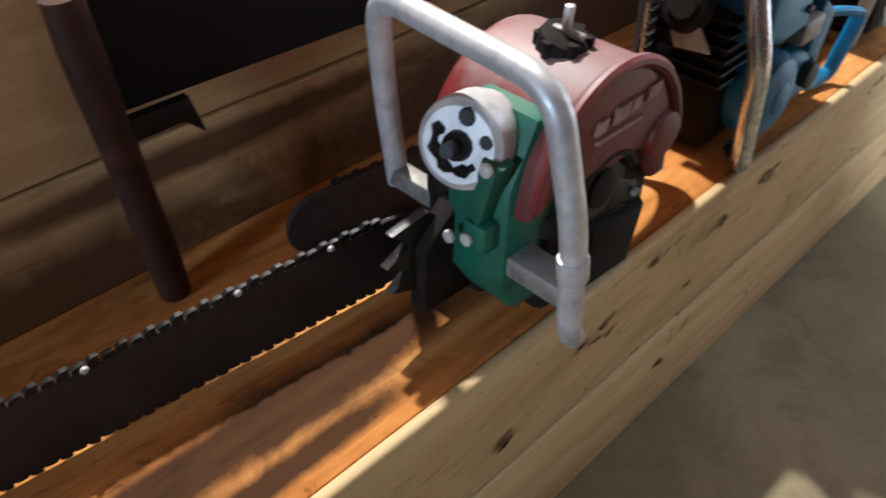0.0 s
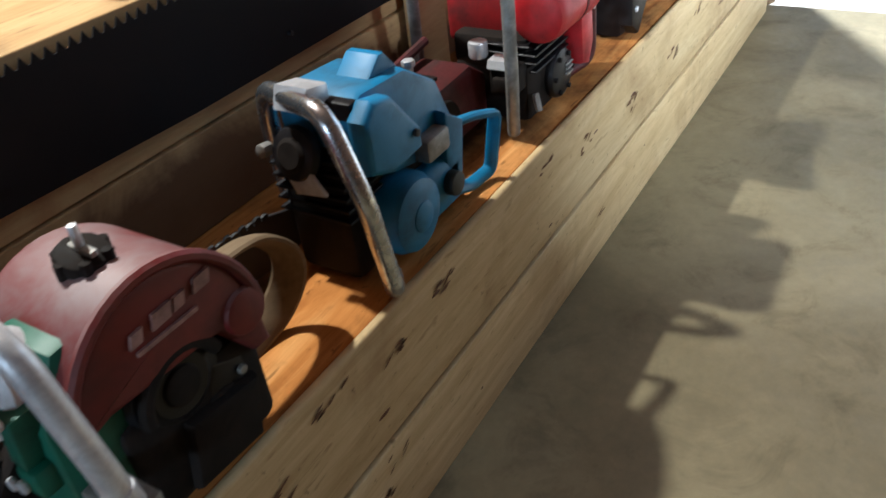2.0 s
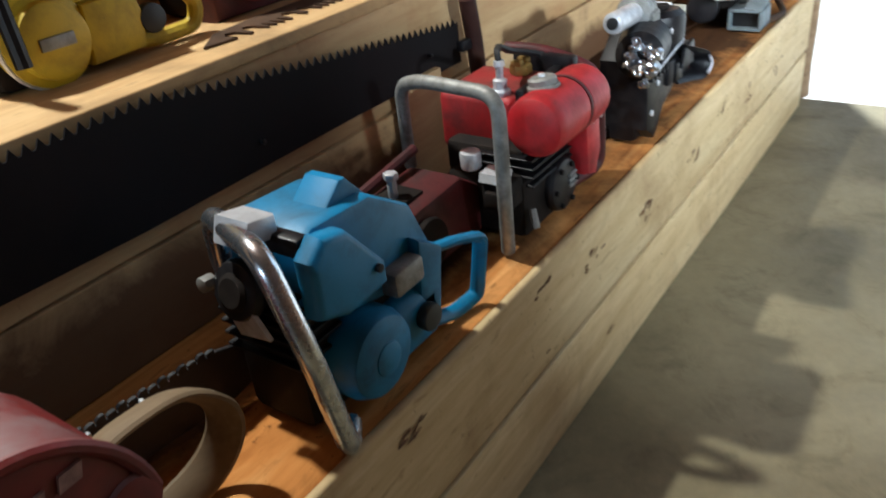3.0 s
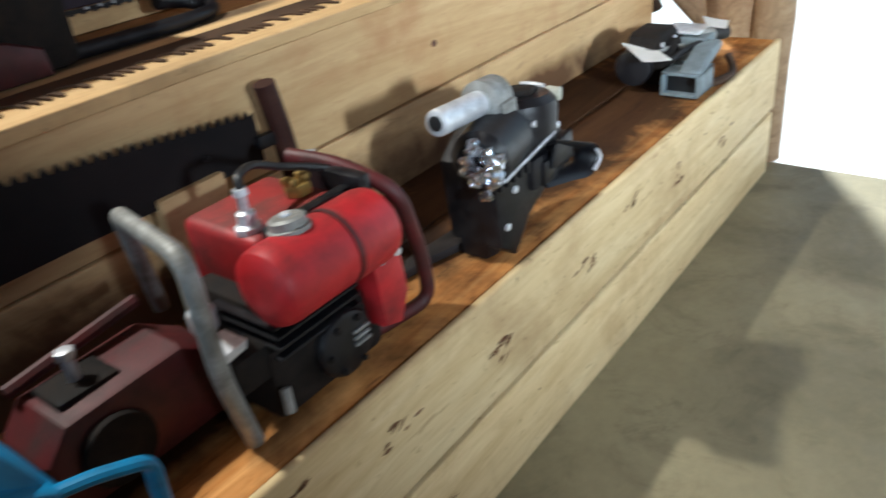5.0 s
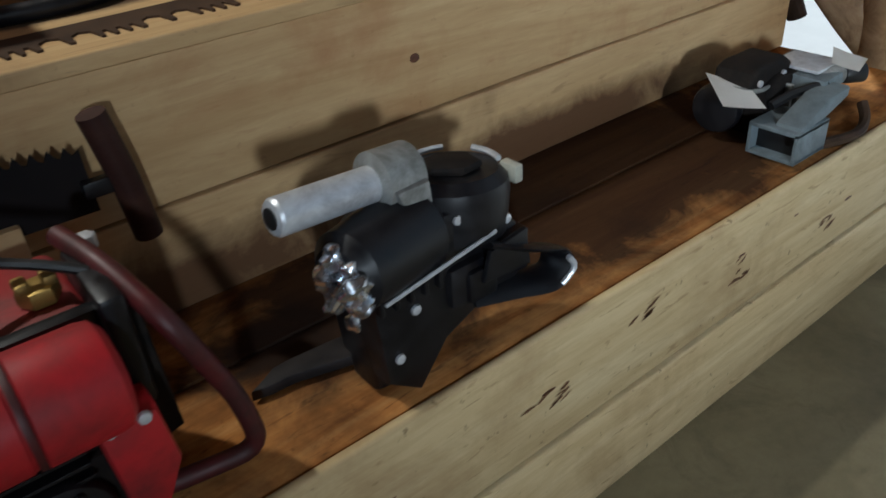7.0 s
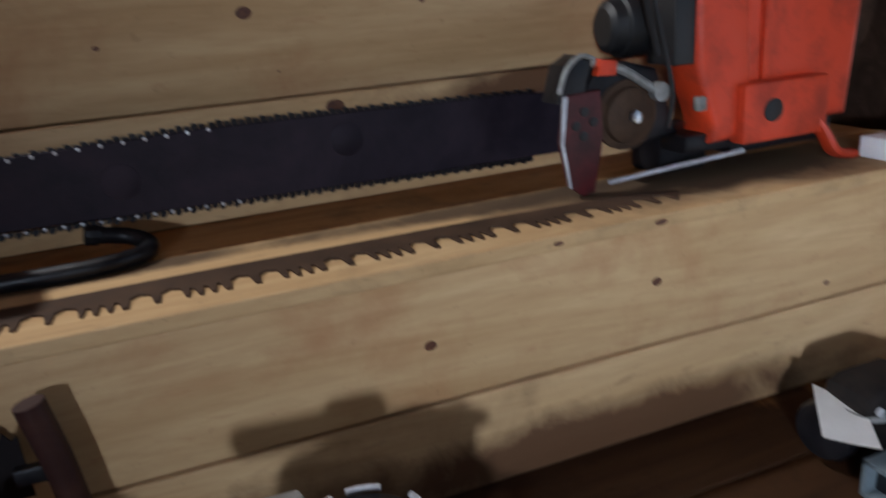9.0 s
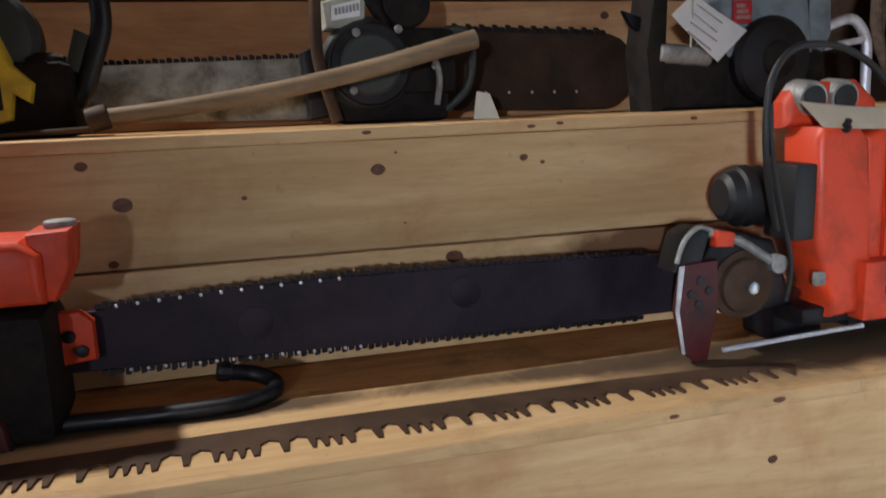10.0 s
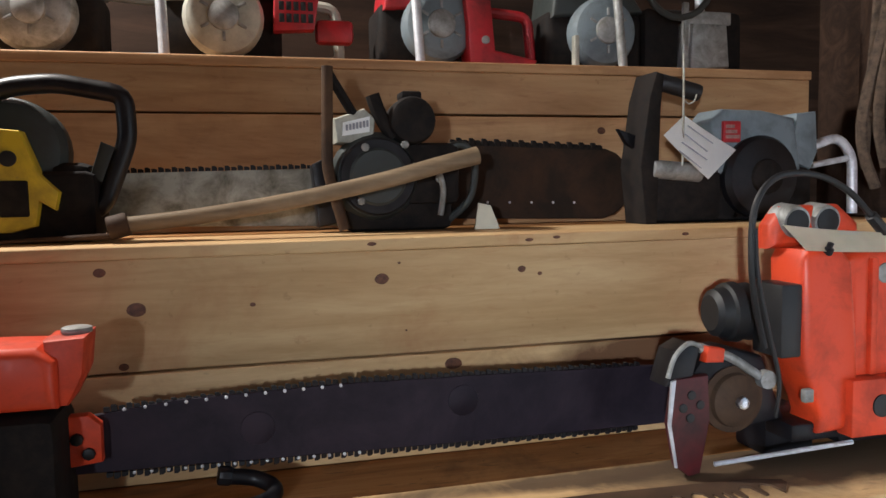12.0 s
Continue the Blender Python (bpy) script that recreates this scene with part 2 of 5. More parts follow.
KNOT = plain("knot_wood", (0.10, 0.035, 0.015), 0.55, 0, 0.5, 120)
CONCRETE = concrete()
RED = paint("red_paint", (0.42, 0.012, 0.018), (0.22, 0.16, 0.15), (0.07, 0.010, 0.010), 0.36, 0.34)
RED_GRIMY = paint("grimy_red_paint", (0.36, 0.012, 0.016), (0.22, 0.16, 0.15), (0.05, 0.012, 0.011), 0.42, 0.45, 0.6, 0.40, (0.10, 0.045, 0.035))
# pale top film mixes dust with the sheen of the light, painted in
RED_DUST_SHEEN = paint("dusty_sheen_red_paint", (0.15, 0.012, 0.012), (0.30, 0.22, 0.22), (0.05, 0.016, 0.014), 0.44, 0.40, 0.2, 0.42, (0.44, 0.38, 0.39))
ORANGE = paint("orange_paint", (0.58, 0.046, 0.009), (0.36, 0.27, 0.22), (0.17, 0.022, 0.010), 0.37, 0.38)
RED_DARK = paint("maroon_paint", (0.085, 0.008, 0.010), (0.09, 0.07, 0.065), (0.014, 0.008, 0.007), 0.42, 0.42, 0.6, 0.36)
BLUE = paint("blue_paint", (0.012, 0.20, 0.42), (0.35, 0.36, 0.36), (0.012, 0.05, 0.085), 0.38, 0.36)
GREEN = paint("green_paint", (0.006, 0.115, 0.072), (0.22, 0.30, 0.26), (0.008, 0.03, 0.02), 0.40)
YELLOW = paint("yellow_paint", (0.60, 0.42, 0.015), (0.20, 0.18, 0.12), (0.16, 0.11, 0.02), 0.45)
OLIVE = paint("olive_paint", (0.028, 0.034, 0.032), (0.14, 0.13, 0.10), (0.025, 0.022, 0.016), 0.45, 0.4)
GREY = paint("grey_paint", (0.16, 0.195, 0.215), (0.34, 0.34, 0.33), (0.06, 0.065, 0.068), 0.46)
STEEL = metal("bare_steel", (0.74, 0.76, 0.80), (0.42, 0.42, 0.45), 0.45, 0.30)
CHROME = metal("chrome", (0.72, 0.75, 0.80), (0.35, 0.36, 0.40), 0.95, 0.16, 40, 0.2)
DULL = metal("dull_aluminium", (0.36, 0.36, 0.35), (0.16, 0.155, 0.14), 0.5, 0.46)
BLADE = metal("dark_blade_steel", (0.016, 0.015, 0.017), (0.045, 0.038, 0.038), 0.4, 0.42, 9, sheen=0.35)
OILY = metal("oily_blade", (0.009, 0.006, 0.012), (0.034, 0.024, 0.034), 0.12, 0.5, 6, sheen=0.25)
RUSTY = metal("rusty_blade", (0.045, 0.026, 0.016), (0.10, 0.058, 0.034), 0.2, 0.6, 12, sheen=0.25)
GRIMY = metal("grimy_saw_steel", (0.006, 0.005, 0.006), (0.016, 0.012, 0.012), 0.1, 0.6, 8, sheen=0.2)
BLACK = metal("black_metal", (0.004, 0.004, 0.006), (0.013, 0.012, 0.014), 0.15, 0.30, 30, sheen=0.4)
SOOT = metal("sooty_engine", (0.006, 0.005, 0.005), (0.024, 0.018, 0.015), 0.1, 0.65, 40, sheen=0.2)
RUBBER = plain("black_rubber", (0.009, 0.009, 0.010), 0.5, 0, 0.3)
PAPER = plain("white_paper", (0.86, 0.85, 0.83), 0.7, 0, 0.06, 15)
CARD = plain("cream_card", (0.68, 0.64, 0.50), 0.75, 0, 0.08, 15)
PALE = plain("pale_plastic", (0.38, 0.37, 0.31), 0.5, 0, 0.35, 22)
PRINT = plain("grey_print", (0.30, 0.30, 0.33), 0.8, 0, 0.2)
WHITE_PRINT = plain("pale_lettering", (0.27, 0.15, 0.135), 0.6, 0, 0.45, 90)
ROPE = plain("jute_strap", (0.09, 0.06, 0.04), 0.9, 0, 0.5, 60)
EARTH = plain("bright_gravel", (0.80, 0.80, 0.79), 0.9, 0, 0.04, 6)
GLOW = bpy.data.materials.new("bulb_glow")
GLOW.use_nodes = True
GLOW.node_tree.nodes["Principled BSDF"].inputs["Emission Color"].default_value = (1, 0.9, 0.75, 1)
GLOW.node_tree.nodes["Principled BSDF"].inputs["Emission Strength"].default_value = 6

# ---- shapes ----


def bm_box(bm, x0, x1, y0, y1, z0, z1, bevel=0.0, seg=2):
    r = bmesh.ops.create_cube(bm, size=1)
    vs = r["verts"]
    for v in vs:
        v.co = Vector((x0 + (v.co.x + 0.5) * (x1 - x0), y0 + (v.co.y + 0.5) * (y1 - y0), z0 + (v.co.z + 0.5) * (z1 - z0)))
    if bevel:
        es = list({e for v in vs for e in v.link_edges})
        bmesh.ops.bevel(bm, geom=es, offset=bevel, segments=seg, profile=0.5, affect="EDGES")
    return bm


def box(x0, x1, y0, y1, z0, z1, bevel=0.002, seg=2):
    return bm_box(bmesh.new(), x0, x1, y0, y1, z0, z1, bevel, seg)


def boxes(*specs):
    bm = bmesh.new()
    for s in specs:
        bm_box(bm, *s)
    return bm


def axis_matrix(a, b):
    a, b = Vector(a), Vector(b)
    return Matrix.Translation(a) @ (b - a).to_track_quat("Z", "Y").to_matrix().to_4x4(), (b - a).length


def turned(a, b, profile, n=24, bm=None):
    """A lathe body from a to b; profile: (share of the length, radius)."""
    bm = bm or bmesh.new()
    m, ln = axis_matrix(a, b)
    rings = []
    for s, r in profile:
        rings.append([bm.verts.new(m @ Vector((r * math.cos(2 * math.pi * i / n), r * math.sin(2 * math.pi * i / n), s * ln))) for i in range(n)])
    for p, q in zip(rings, rings[1:]):
        for i in range(n):
            f = bm.faces.new((p[i], p[(i + 1) % n], q[(i + 1) % n], q[i]))
            f.smooth = True
    bm.faces.new(rings[0][::-1])
    bm.faces.new(rings[-1])
    return bm


def drum(a, b, r, edge=0.12, n=24, bm=None):
    ln = (Vector(b) - Vector(a)).length
    e = min(edge * r, ln * 0.45)
    s = e / ln
    return turned(a, b, [(0, r - e), (s * 0.3, r - e * 0.3), (s, r), (1 - s, r), (1 - s * 0.3, r - e * 0.3), (1, r - e)], n, bm)


def smooth_path(points, steps=6):
    pts = [Vector(p) for p in points]
    out = []
    for i in range(len(pts) - 1):
        p0, p1, p2, p3 = pts[max(i - 1, 0)], pts[i], pts[i + 1], pts[min(i + 2, len(pts) - 1)]
        for k in range(steps):
            t = k / steps
            out.append(0.5 * ((2 * p1) + (p2 - p0) * t + (2 * p0 - 5 * p1 + 4 * p2 - p3) * t * t + (3 * p1 - p0 - 3 * p2 + p3) * t ** 3))
    out.append(pts[-1])
    return out


def rounded_path(points, radius=0.03, steps=5):
    """Straight runs joined by arcs, as bent pipe has them."""
    pts = [Vector(p) for p in points]
    out = [pts[0]]
    for a, b, c in zip(pts, pts[1:], pts[2:]):
        u, w = (a - b), (c - b)
        r = min(radius, u.length * 0.45, w.length * 0.45)
        p, q = b + u.normalized() * r, b + w.normalized() * r
        for k in range(steps + 1):
            t = k / steps
            out.append(p * (1 - t) ** 2 + b * 2 * t * (1 - t) + q * t * t)
    out.append(pts[-1])
    return out


def sweep(path, r, n=12, bm=None, flat=1.0):
    """A pipe of radius r (or one radius a point) along a path."""
    bm = bm or bmesh.new()
    rings = []
    up = Vector((0.13, 0.31, 0.94))
    for i, p in enumerate(path):
        d = (path[min(i + 1, len(path) - 1)] - path[max(i - 1, 0)]).normalized()
        side = d.cross(up)
        if side.length < 1e-3:
            side = d.cross(Vector((1, 0, 0)))
        side.normalize()
        top = side.cross(d)
        up = top
        rad = r[i] if isinstance(r, list) else r
        rings.append([bm.verts.new(p + side * rad * math.cos(2 * math.pi * k / n) + top * rad * flat * math.sin(2 * math.pi * k / n)) for k in range(n)])
    for p, q in zip(rings, rings[1:]):
        for i in range(n):
            bm.faces.new((p[i], p[(i + 1) % n], q[(i + 1) % n], q[i])).smooth = True
    bm.faces.new(rings[0][::-1])
    bm.faces.new(rings[-1])
    return bm


def prism(outline, axis, lo, hi, bevel=0.004, seg=2, bm=None):
    """An outline pushed through from lo to hi along an axis. x: outline in (y, z); y: in (x, z); z: in (x, y)."""
    bm = bm or bmesh.new()
    place = {"x": lambda a, b, c: (c, a, b), "y": lambda a, b, c: (a, c, b), "z": lambda a, b, c: (a, b, c)}[axis]
    lower = [bm.verts.new(place(a, b, lo)) for a, b in outline]
    upper = [bm.verts.new(place(a, b, hi)) for a, b in outline]
    n = len(outline)
    fs = [bm.faces.new(lower), bm.faces.new(upper[::-1])]
    for i in range(n):
        fs.append(bm.faces.new((lower[i], upper[i], upper[(i + 1) % n], lower[(i + 1) % n])))
    bmesh.ops.recalc_face_normals(bm, faces=fs)
    if bevel:
        es = list({e for f in fs[:2] for e in f.edges})
        bmesh.ops.bevel(bm, geom=es, offset=bevel, segments=seg, profile=0.5, affect="EDGES")
    return bm


def arc(cx, cy, r, a0, a1, n=10, ry=None):
    return [(cx + r * math.cos(radians(a0 + (a1 - a0) * i / n)), cy + (ry or r) * math.sin(radians(a0 + (a1 - a0) * i / n))) for i in range(n + 1)]


def mesh_of(bm, name, mat, smooth=None):
    bmesh.ops.recalc_face_normals(bm, faces=bm.faces[:])
    me = bpy.data.meshes.new(name)
    bm.to_mesh(me)
    bm.free()
    me.materials.append(mat)
    me.shade_smooth()
    if not smooth:
        me.set_sharp_from_angle(angle=radians(32))
    return me


def part(name, bm, mat, parent, label="", smooth=False):
    ob = new(name, mesh_of(bm, name, mat, smooth))
    ob.parent = parent
    if label:
        ob["label"] = label
    return ob


def thing(name, at, label, category, group="", size=1.0):
    ob = new(name)
    ob.empty_display_size = 0.05
    ob.matrix_world = pose(*at) @ Matrix.Scale(size, 4)
    return tagged(ob, label, category, group)


def blocks(name, specs, mat, parent, label=""):
    """Several bevelled blocks, each a part of its own."""
    for spec in specs:
        part(name, box(*spec), mat, parent, label)


def solid(name, bm, mat, label="", category="", group="", kind="", at=None):
    ob = new(name, mesh_of(bm, name, mat))
    if at:
        ob.location = at
    return tagged(ob, label, category, group, kind)


# ---- the place: floor, stepped shelves, end wall, walls, roof ----
X0, X1 = -1.60, 2.95
TOPS = [0.378, 0.720, 1.087, 1.430]
FRONTS = [0.0, 0.352, 0.704, 1.056]
GAPS = [0.184, 0.523, 0.893, 1.320]
BACK = 1.46


def setting(name, bm, mat, label, category):
    return solid(name, bm, mat, label, category, kind="structure")


setting("floor", box(-3.2, 3.03, -2.6, 1.6, -0.12, 0.0, 0.004), CONCRETE, "worn dusty concrete floor slab with faint stains", "floor")
bm = bmesh.new()
bmesh.ops.create_grid(bm, x_segments=40, y_segments=40, size=60)
for v in bm.verts:
    v.co.z = -0.06 + 0.02 * noise.noise(v.co * 0.7) - (0.08 if v.co.x < 3.2 else 0.0)
setting("ground", bm, EARTH, "pale sunlit gravel ground outside the doorway", "ground")


def wavy_board(x0, x1, y0, y1, z0, z1, bevel, seed, wave=0.0015, cuts=28, seg=3):
    """A sawn board with eased, slightly uneven edges."""
    bm = bmesh.new()
    prof = []
    for cy, cz, a in ((y1 - bevel, z1 - bevel, 0), (y0 + bevel, z1 - bevel, 90), (y0 + bevel, z0 + bevel, 180), (y1 - bevel, z0 + bevel, 270)):
        prof += arc(cy, cz, bevel, a, a + 90, seg)
    rings = []
    for i in range(cuts + 1):
        x = x0 + (x1 - x0) * i / cuts
        w = wave * noise.noise(Vector((x * 3.1, seed, 0.3)))
        h = wave * noise.noise(Vector((x * 2.3, seed, 7.3)))
        rings.append([bm.verts.new((x, y + w, z + h)) for y, z in prof])
    n = len(prof)
    for p, q in zip(rings, rings[1:]):
        for i in range(n):
            bm.faces.new((p[i], p[(i + 1) % n], q[(i + 1) % n], q[i])).smooth = True
    bm.faces.new(rings[0])
    bm.faces.new(rings[-1][::-1])
    return bm


def knot(parent, x, y, z, r, wide=1.3):
    """A dark knot, as a thin lens let into the board's face."""
    bm = bmesh.new()
    rim = [bm.verts.new((x + r * wide * math.cos(a) * (1 + 0.15 * noise.noise(Vector((x * 9, a, z)))), y + 0.0015, z + r * math.sin(a))) for a in [2 * math.pi * i / 14 for i in range(14)]]
    mid = bm.verts.new((x, y - 0.0016, z))
    for i in range(14):
        bm.faces.new((rim[i], rim[(i + 1) % 14], mid)).smooth = True
    part("knot", bm, KNOT, parent)


tiers = []
for i in range(4):
    z0 = 0.0 if i == 0 else TOPS[i - 1]
    y, top, gap = FRONTS[i], TOPS[i], GAPS[i]
    mat = (FRONT, PINE, PINE, PINE_RED)[i]
    body = thing("shelf_step", (0, 0, 0), ("bottom step of the wooden display shelves, two rough sawn boards", "second step of the pine display shelves, two boards with a dark joint",
                 "third step of the pine display shelves, knotty boards", "top step of the display shelves, reddish aged boards")[i], "shelf step", "stepped display shelves")
    body["kind"] = "structure"
    tiers.append(body)
    lip = 0.0 if i == 0 else 0.020
    soft = 0.003
    low = part("board", wavy_board(X0, X1, y, y + 0.036, z0, gap - (0.002 if i else 0.006), 0.003, i * 3.1), PINE_BLOTCHY if i in (1, 2) else mat, body)
    if i:
        up = part("board", wavy_board(X0, X1, y + 0.002, y + 0.036, gap + 0.0015, top - lip, soft, i * 3.1 + 1), mat, body)
    else:
        up = part("board", wavy_board(X0, X1, -0.002, 0.012, gap + 0.006, top, 0.0055, 1), mat, body)
    back = (FRONTS[i + 1] if i < 3 else BACK) + 0.03
    mid = y + 0.21
    if i:
        part("edge_plank", wavy_board(X0, X1, y - 0.006, mid, top - lip, top, 0.003, i * 3.1 + 2), (FRONT, EDGE_STAINED_SHADED, PINE, PINE_RED)[i], body)
    else:
        part("plank", box(X0, X1, 0.013, mid, top - 0.022, top - 0.003, 0.002), SHELF_OIL_SHADE, body)
    part("plank", box(X0, X1, mid + 0.002, back, top - 0.022, top - 0.001, 0.002), (SHELF_OIL_SHADE, SHELF, SHELF, ROUGH_WOOD)[i], body)
    part("end_panel", box(X1 - 0.022, X1 - 0.002, y + 0.0375, back, z0, top - 0.023, 0.001), mat, body)
    part("end_panel", box(X0 + 0.002, X0 + 0.022, y + 0.037, back, z0, top - 0.023, 0.001), mat, body)

for x, z, r in ((1.829, 1.027, 0.019), (1.617, 0.996, 0.008), (1.440, 0.997, 0.020), (2.081, 1.033, 0.011), (2.115, 1.024, 0.007), (1.389, 1.055, 0.014), (1.418, 0.911, 0.011), (1.86, 1.052, 0.004), (1.87, 0.94, 0.003)):
    knot(tiers[2], 1.836 + (x - 1.829) * 0.965, FRONTS[2] + 0.002, z - 0.007, r)
knot(tiers[2], 1.955, FRONTS[2], 0.872, 0.019, 1.6)
for x, z, r in ((1.957, 0.606, 0.014), (2.30, 0.62, 0.010), (1.2, 0.60, 0.012), (0.7, 0.57, 0.012), (2.62, 0.55, 0.009)):
    knot(tiers[1], x, FRONTS[1] + (0.002 if z > 0.523 else 0), z, r)
for x, z, r in ((2.30, 0.7095, 0.007), (2.14, 0.709, 0.006)):
    knot(tiers[1], x, FRONTS[1] - 0.006, z, r, 2.5)
for x, z, r in ((1.82, 1.078, 0.007), (2.09, 1.076, 0.006), (2.14, 1.079, 0.005), (2.39, 1.077, 0.005)):
    knot(tiers[2], x, FRONTS[2] - 0.006, z, r, 2.4)
knot(tiers[3], 2.403, FRONTS[3], 1.288, 0.013)
for x, z, r in ((2.273, 0.301, 0.006), (1.863, 0.285, 0.005), (1.60, 0.287, 0.006), (0.691, 0.242, 0.004), (0.837, 0.333, 0.004), (1.195, 0.219, 0.004), (1.4, 0.30, 0.005), (2.6, 0.27, 0.006), (2.42, 0.31, 0.004)):
    knot(tiers[0], x, FRONTS[0] - 0.002, z, r, 4.2)
for x, z, r in ((0.928, 0.068, 0.004), (0.661, 0.106, 0.005), (0.56, 0.09, 0.003), (1.7, 0.12, 0.003)):
    knot(tiers[0], x, FRONTS[0], z, r, 1.6)



def checks(parent, x, z, y, wide, high, n, seed):
    """A worn knot as a cluster of dark splits running with the grain."""
    rng = random.Random(seed)
    bm = bmesh.new()
    for k in range(n):
        cx, cz = x + rng.uniform(-wide, wide), z + rng.uniform(-high, high)
        ln, w, tilt = rng.uniform(0.006, 0.017), rng.uniform(0.0012, 0.0030), rng.uniform(-0.1, 0.55)
        top, low = [], []
        for i in range(7):
            u = i / 6 * 2 - 1
            h = w * (1 - u * u) * rng.uniform(0.6, 1.3) + 0.0002
            px, pz = cx + u * ln, cz + u * ln * tilt + rng.uniform(-0.0008, 0.0008)
            top.append(bm.verts.new((px, y - 0.0012, pz + h)))
            low.append(bm.verts.new((px, y - 0.0012, pz - h)))
        for i in range(6):
            bm.faces.new((low[i], low[i + 1], top[i + 1], top[i]))
    part("grain_check", bm, CHECK, parent)


for i, (x, z, w, h, n) in enumerate(((2.281, 0.277, 0.022, 0.022, 9), (1.60, 0.268, 0.028, 0.018, 10), (1.862, 0.270, 0.035, 0.012, 8), (2.534, 0.252, 0.020, 0.015, 6), (1.186, 0.345, 0.03, 0.008, 5),
                                     (0.85, 0.338, 0.035, 0.010, 7), (0.723, 0.319, 0.03, 0.010, 6), (0.60, 0.345, 0.04, 0.010, 6), (0.341, 0.249, 0.03, 0.014, 6), (1.36, 0.30, 0.03, 0.02, 6), (2.05, 0.31, 0.03, 0.012, 5), (0.48, 0.30, 0.04, 0.015, 6))):
    checks(tiers[0], x, z, FRONTS[0] - 0.002, w, h, n, 40 + i)
for i, (x, z, w, h, n) in enumerate(((0.693, 0.150, 0.03, 0.012, 4), (0.672, 0.109, 0.012, 0.012, 4), (1.45, 0.10, 0.02, 0.01, 3))):
    checks(tiers[0], x, z, FRONTS[0], w, h, n, 70 + i)

# walls, with the doorway at the far end and a small window across the aisle
setting("wall_back", box(-3.2, 3.45, BACK + 0.03, BACK + 0.13, 0, 2.75, 0.0), DARK_POST, "dark rough board wall behind the shelves", "wall")
setting("wall_left", boxes((-3.3, -3.2, -2.6, -0.75, 0, 2.75, 0), (-3.3, -3.2, -0.15, 1.6, 0, 2.75, 0), (-3.3, -3.2, -0.75, -0.15, 0, 1.15, 0), (-3.3, -3.2, -0.75, -0.15, 1.75, 2.75, 0)), ROUGH_WOOD, "dark board wall with a small window opening", "wall")
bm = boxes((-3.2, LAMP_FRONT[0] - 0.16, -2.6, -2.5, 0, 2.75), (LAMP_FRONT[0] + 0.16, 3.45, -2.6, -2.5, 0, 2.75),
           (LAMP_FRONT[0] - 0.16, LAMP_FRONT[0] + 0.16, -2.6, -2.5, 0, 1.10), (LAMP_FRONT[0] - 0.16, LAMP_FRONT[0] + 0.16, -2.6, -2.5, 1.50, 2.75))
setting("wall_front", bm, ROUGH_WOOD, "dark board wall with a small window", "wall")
bm = boxes((3.35, 3.45, 0.15, 0.27, -0.1, 2.75), (3.35, 3.45, 0.27, 0.64, 1.05, 2.75), (3.35, 3.45, 0.27, 0.64, -0.1, 0.18),
           (3.35, 3.45, -2.5, 0.15, 2.3, 2.75), (3.35, 3.45, -2.5, -2.2, 0, 2.3))
setting("wall_end", bm, LOG, "weathered board end wall with an open doorway", "wall")
setting("wall_corner", box(3.35, 3.45, 0.642, 1.5, -0.1, 2.75, 0.0), DARK_POST, "dark board wall at the end of the shelves", "wall")
setting("ceiling", box(-3.3, 3.45, -2.6, 1.6, 2.75, 2.85, 0.0), ROUGH_WOOD, "dark board roof underside", "ceiling")


def rough_log(path, radii, seed, n=18):
    bm = sweep(path, radii, n)
    for v in bm.verts:
        k = noise.noise(v.co * 14 + Vector((seed, 0, 0))) * 0.010 + noise.noise(Vector((v.co.x * 60, v.co.y * 60, v.co.z * 8))) * 0.004
        v.co += Vector((k, k * 0.7, 0))
    return bm


post = thing("log_post", (3.06, 0.05, 0), "weathered grey log post beside the doorway", "post")
post["kind"] = "structure"
part("trunk", rough_log([Vector((0.0, 0.0, 0.1 * i)) for i in range(27)], [0.055 - 0.0004 * i for i in range(27)], 1), LOG, post)
slab = thing("log_slab", (3.16, 0.14, 0), "rough split log slab leaning by the end wall", "timber")
part("slab", rough_log([Vector((0.02 * math.sin(i), 0.004 * i, 0.1 * i)) for i in range(25)], [0.12 - 0.001 * i for i in range(25)], 5), LOG, slab)
part("limb", rough_log(smooth_path([(-0.02, 0.04, 0.34), (-0.05, 0.13, 0.42), (-0.06, 0.22, 0.50), (-0.05, 0.30, 0.56)], 6), [0.062 - 0.0015 * i for i in range(19)], 3), LOG, slab, "twisted grey split limb")
part("bark", rough_log(smooth_path([(-0.07, 0.26, 0.40), (-0.08, 0.285, 0.47), (-0.075, 0.30, 0.54)], 6), [0.022] * 13, 8, 10), DARK_POST, slab, "dark strip of loose bark")

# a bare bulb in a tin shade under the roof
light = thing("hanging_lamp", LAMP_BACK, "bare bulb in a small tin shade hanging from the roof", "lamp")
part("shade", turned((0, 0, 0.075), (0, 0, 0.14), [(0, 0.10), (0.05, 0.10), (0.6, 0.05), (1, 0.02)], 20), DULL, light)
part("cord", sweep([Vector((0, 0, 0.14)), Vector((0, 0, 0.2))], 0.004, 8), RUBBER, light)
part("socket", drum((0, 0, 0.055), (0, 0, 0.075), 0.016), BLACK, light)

# ---- tools on the bottom step ----
S1 = TOPS[0]


def screws(name, spots, r, mat, parent, along=(0, -1, 0), h=0.006):
    for p in spots:
        part(name, drum(p, tuple(Vector(p) + Vector(along) * h), r, 0.3, 8), mat, parent)


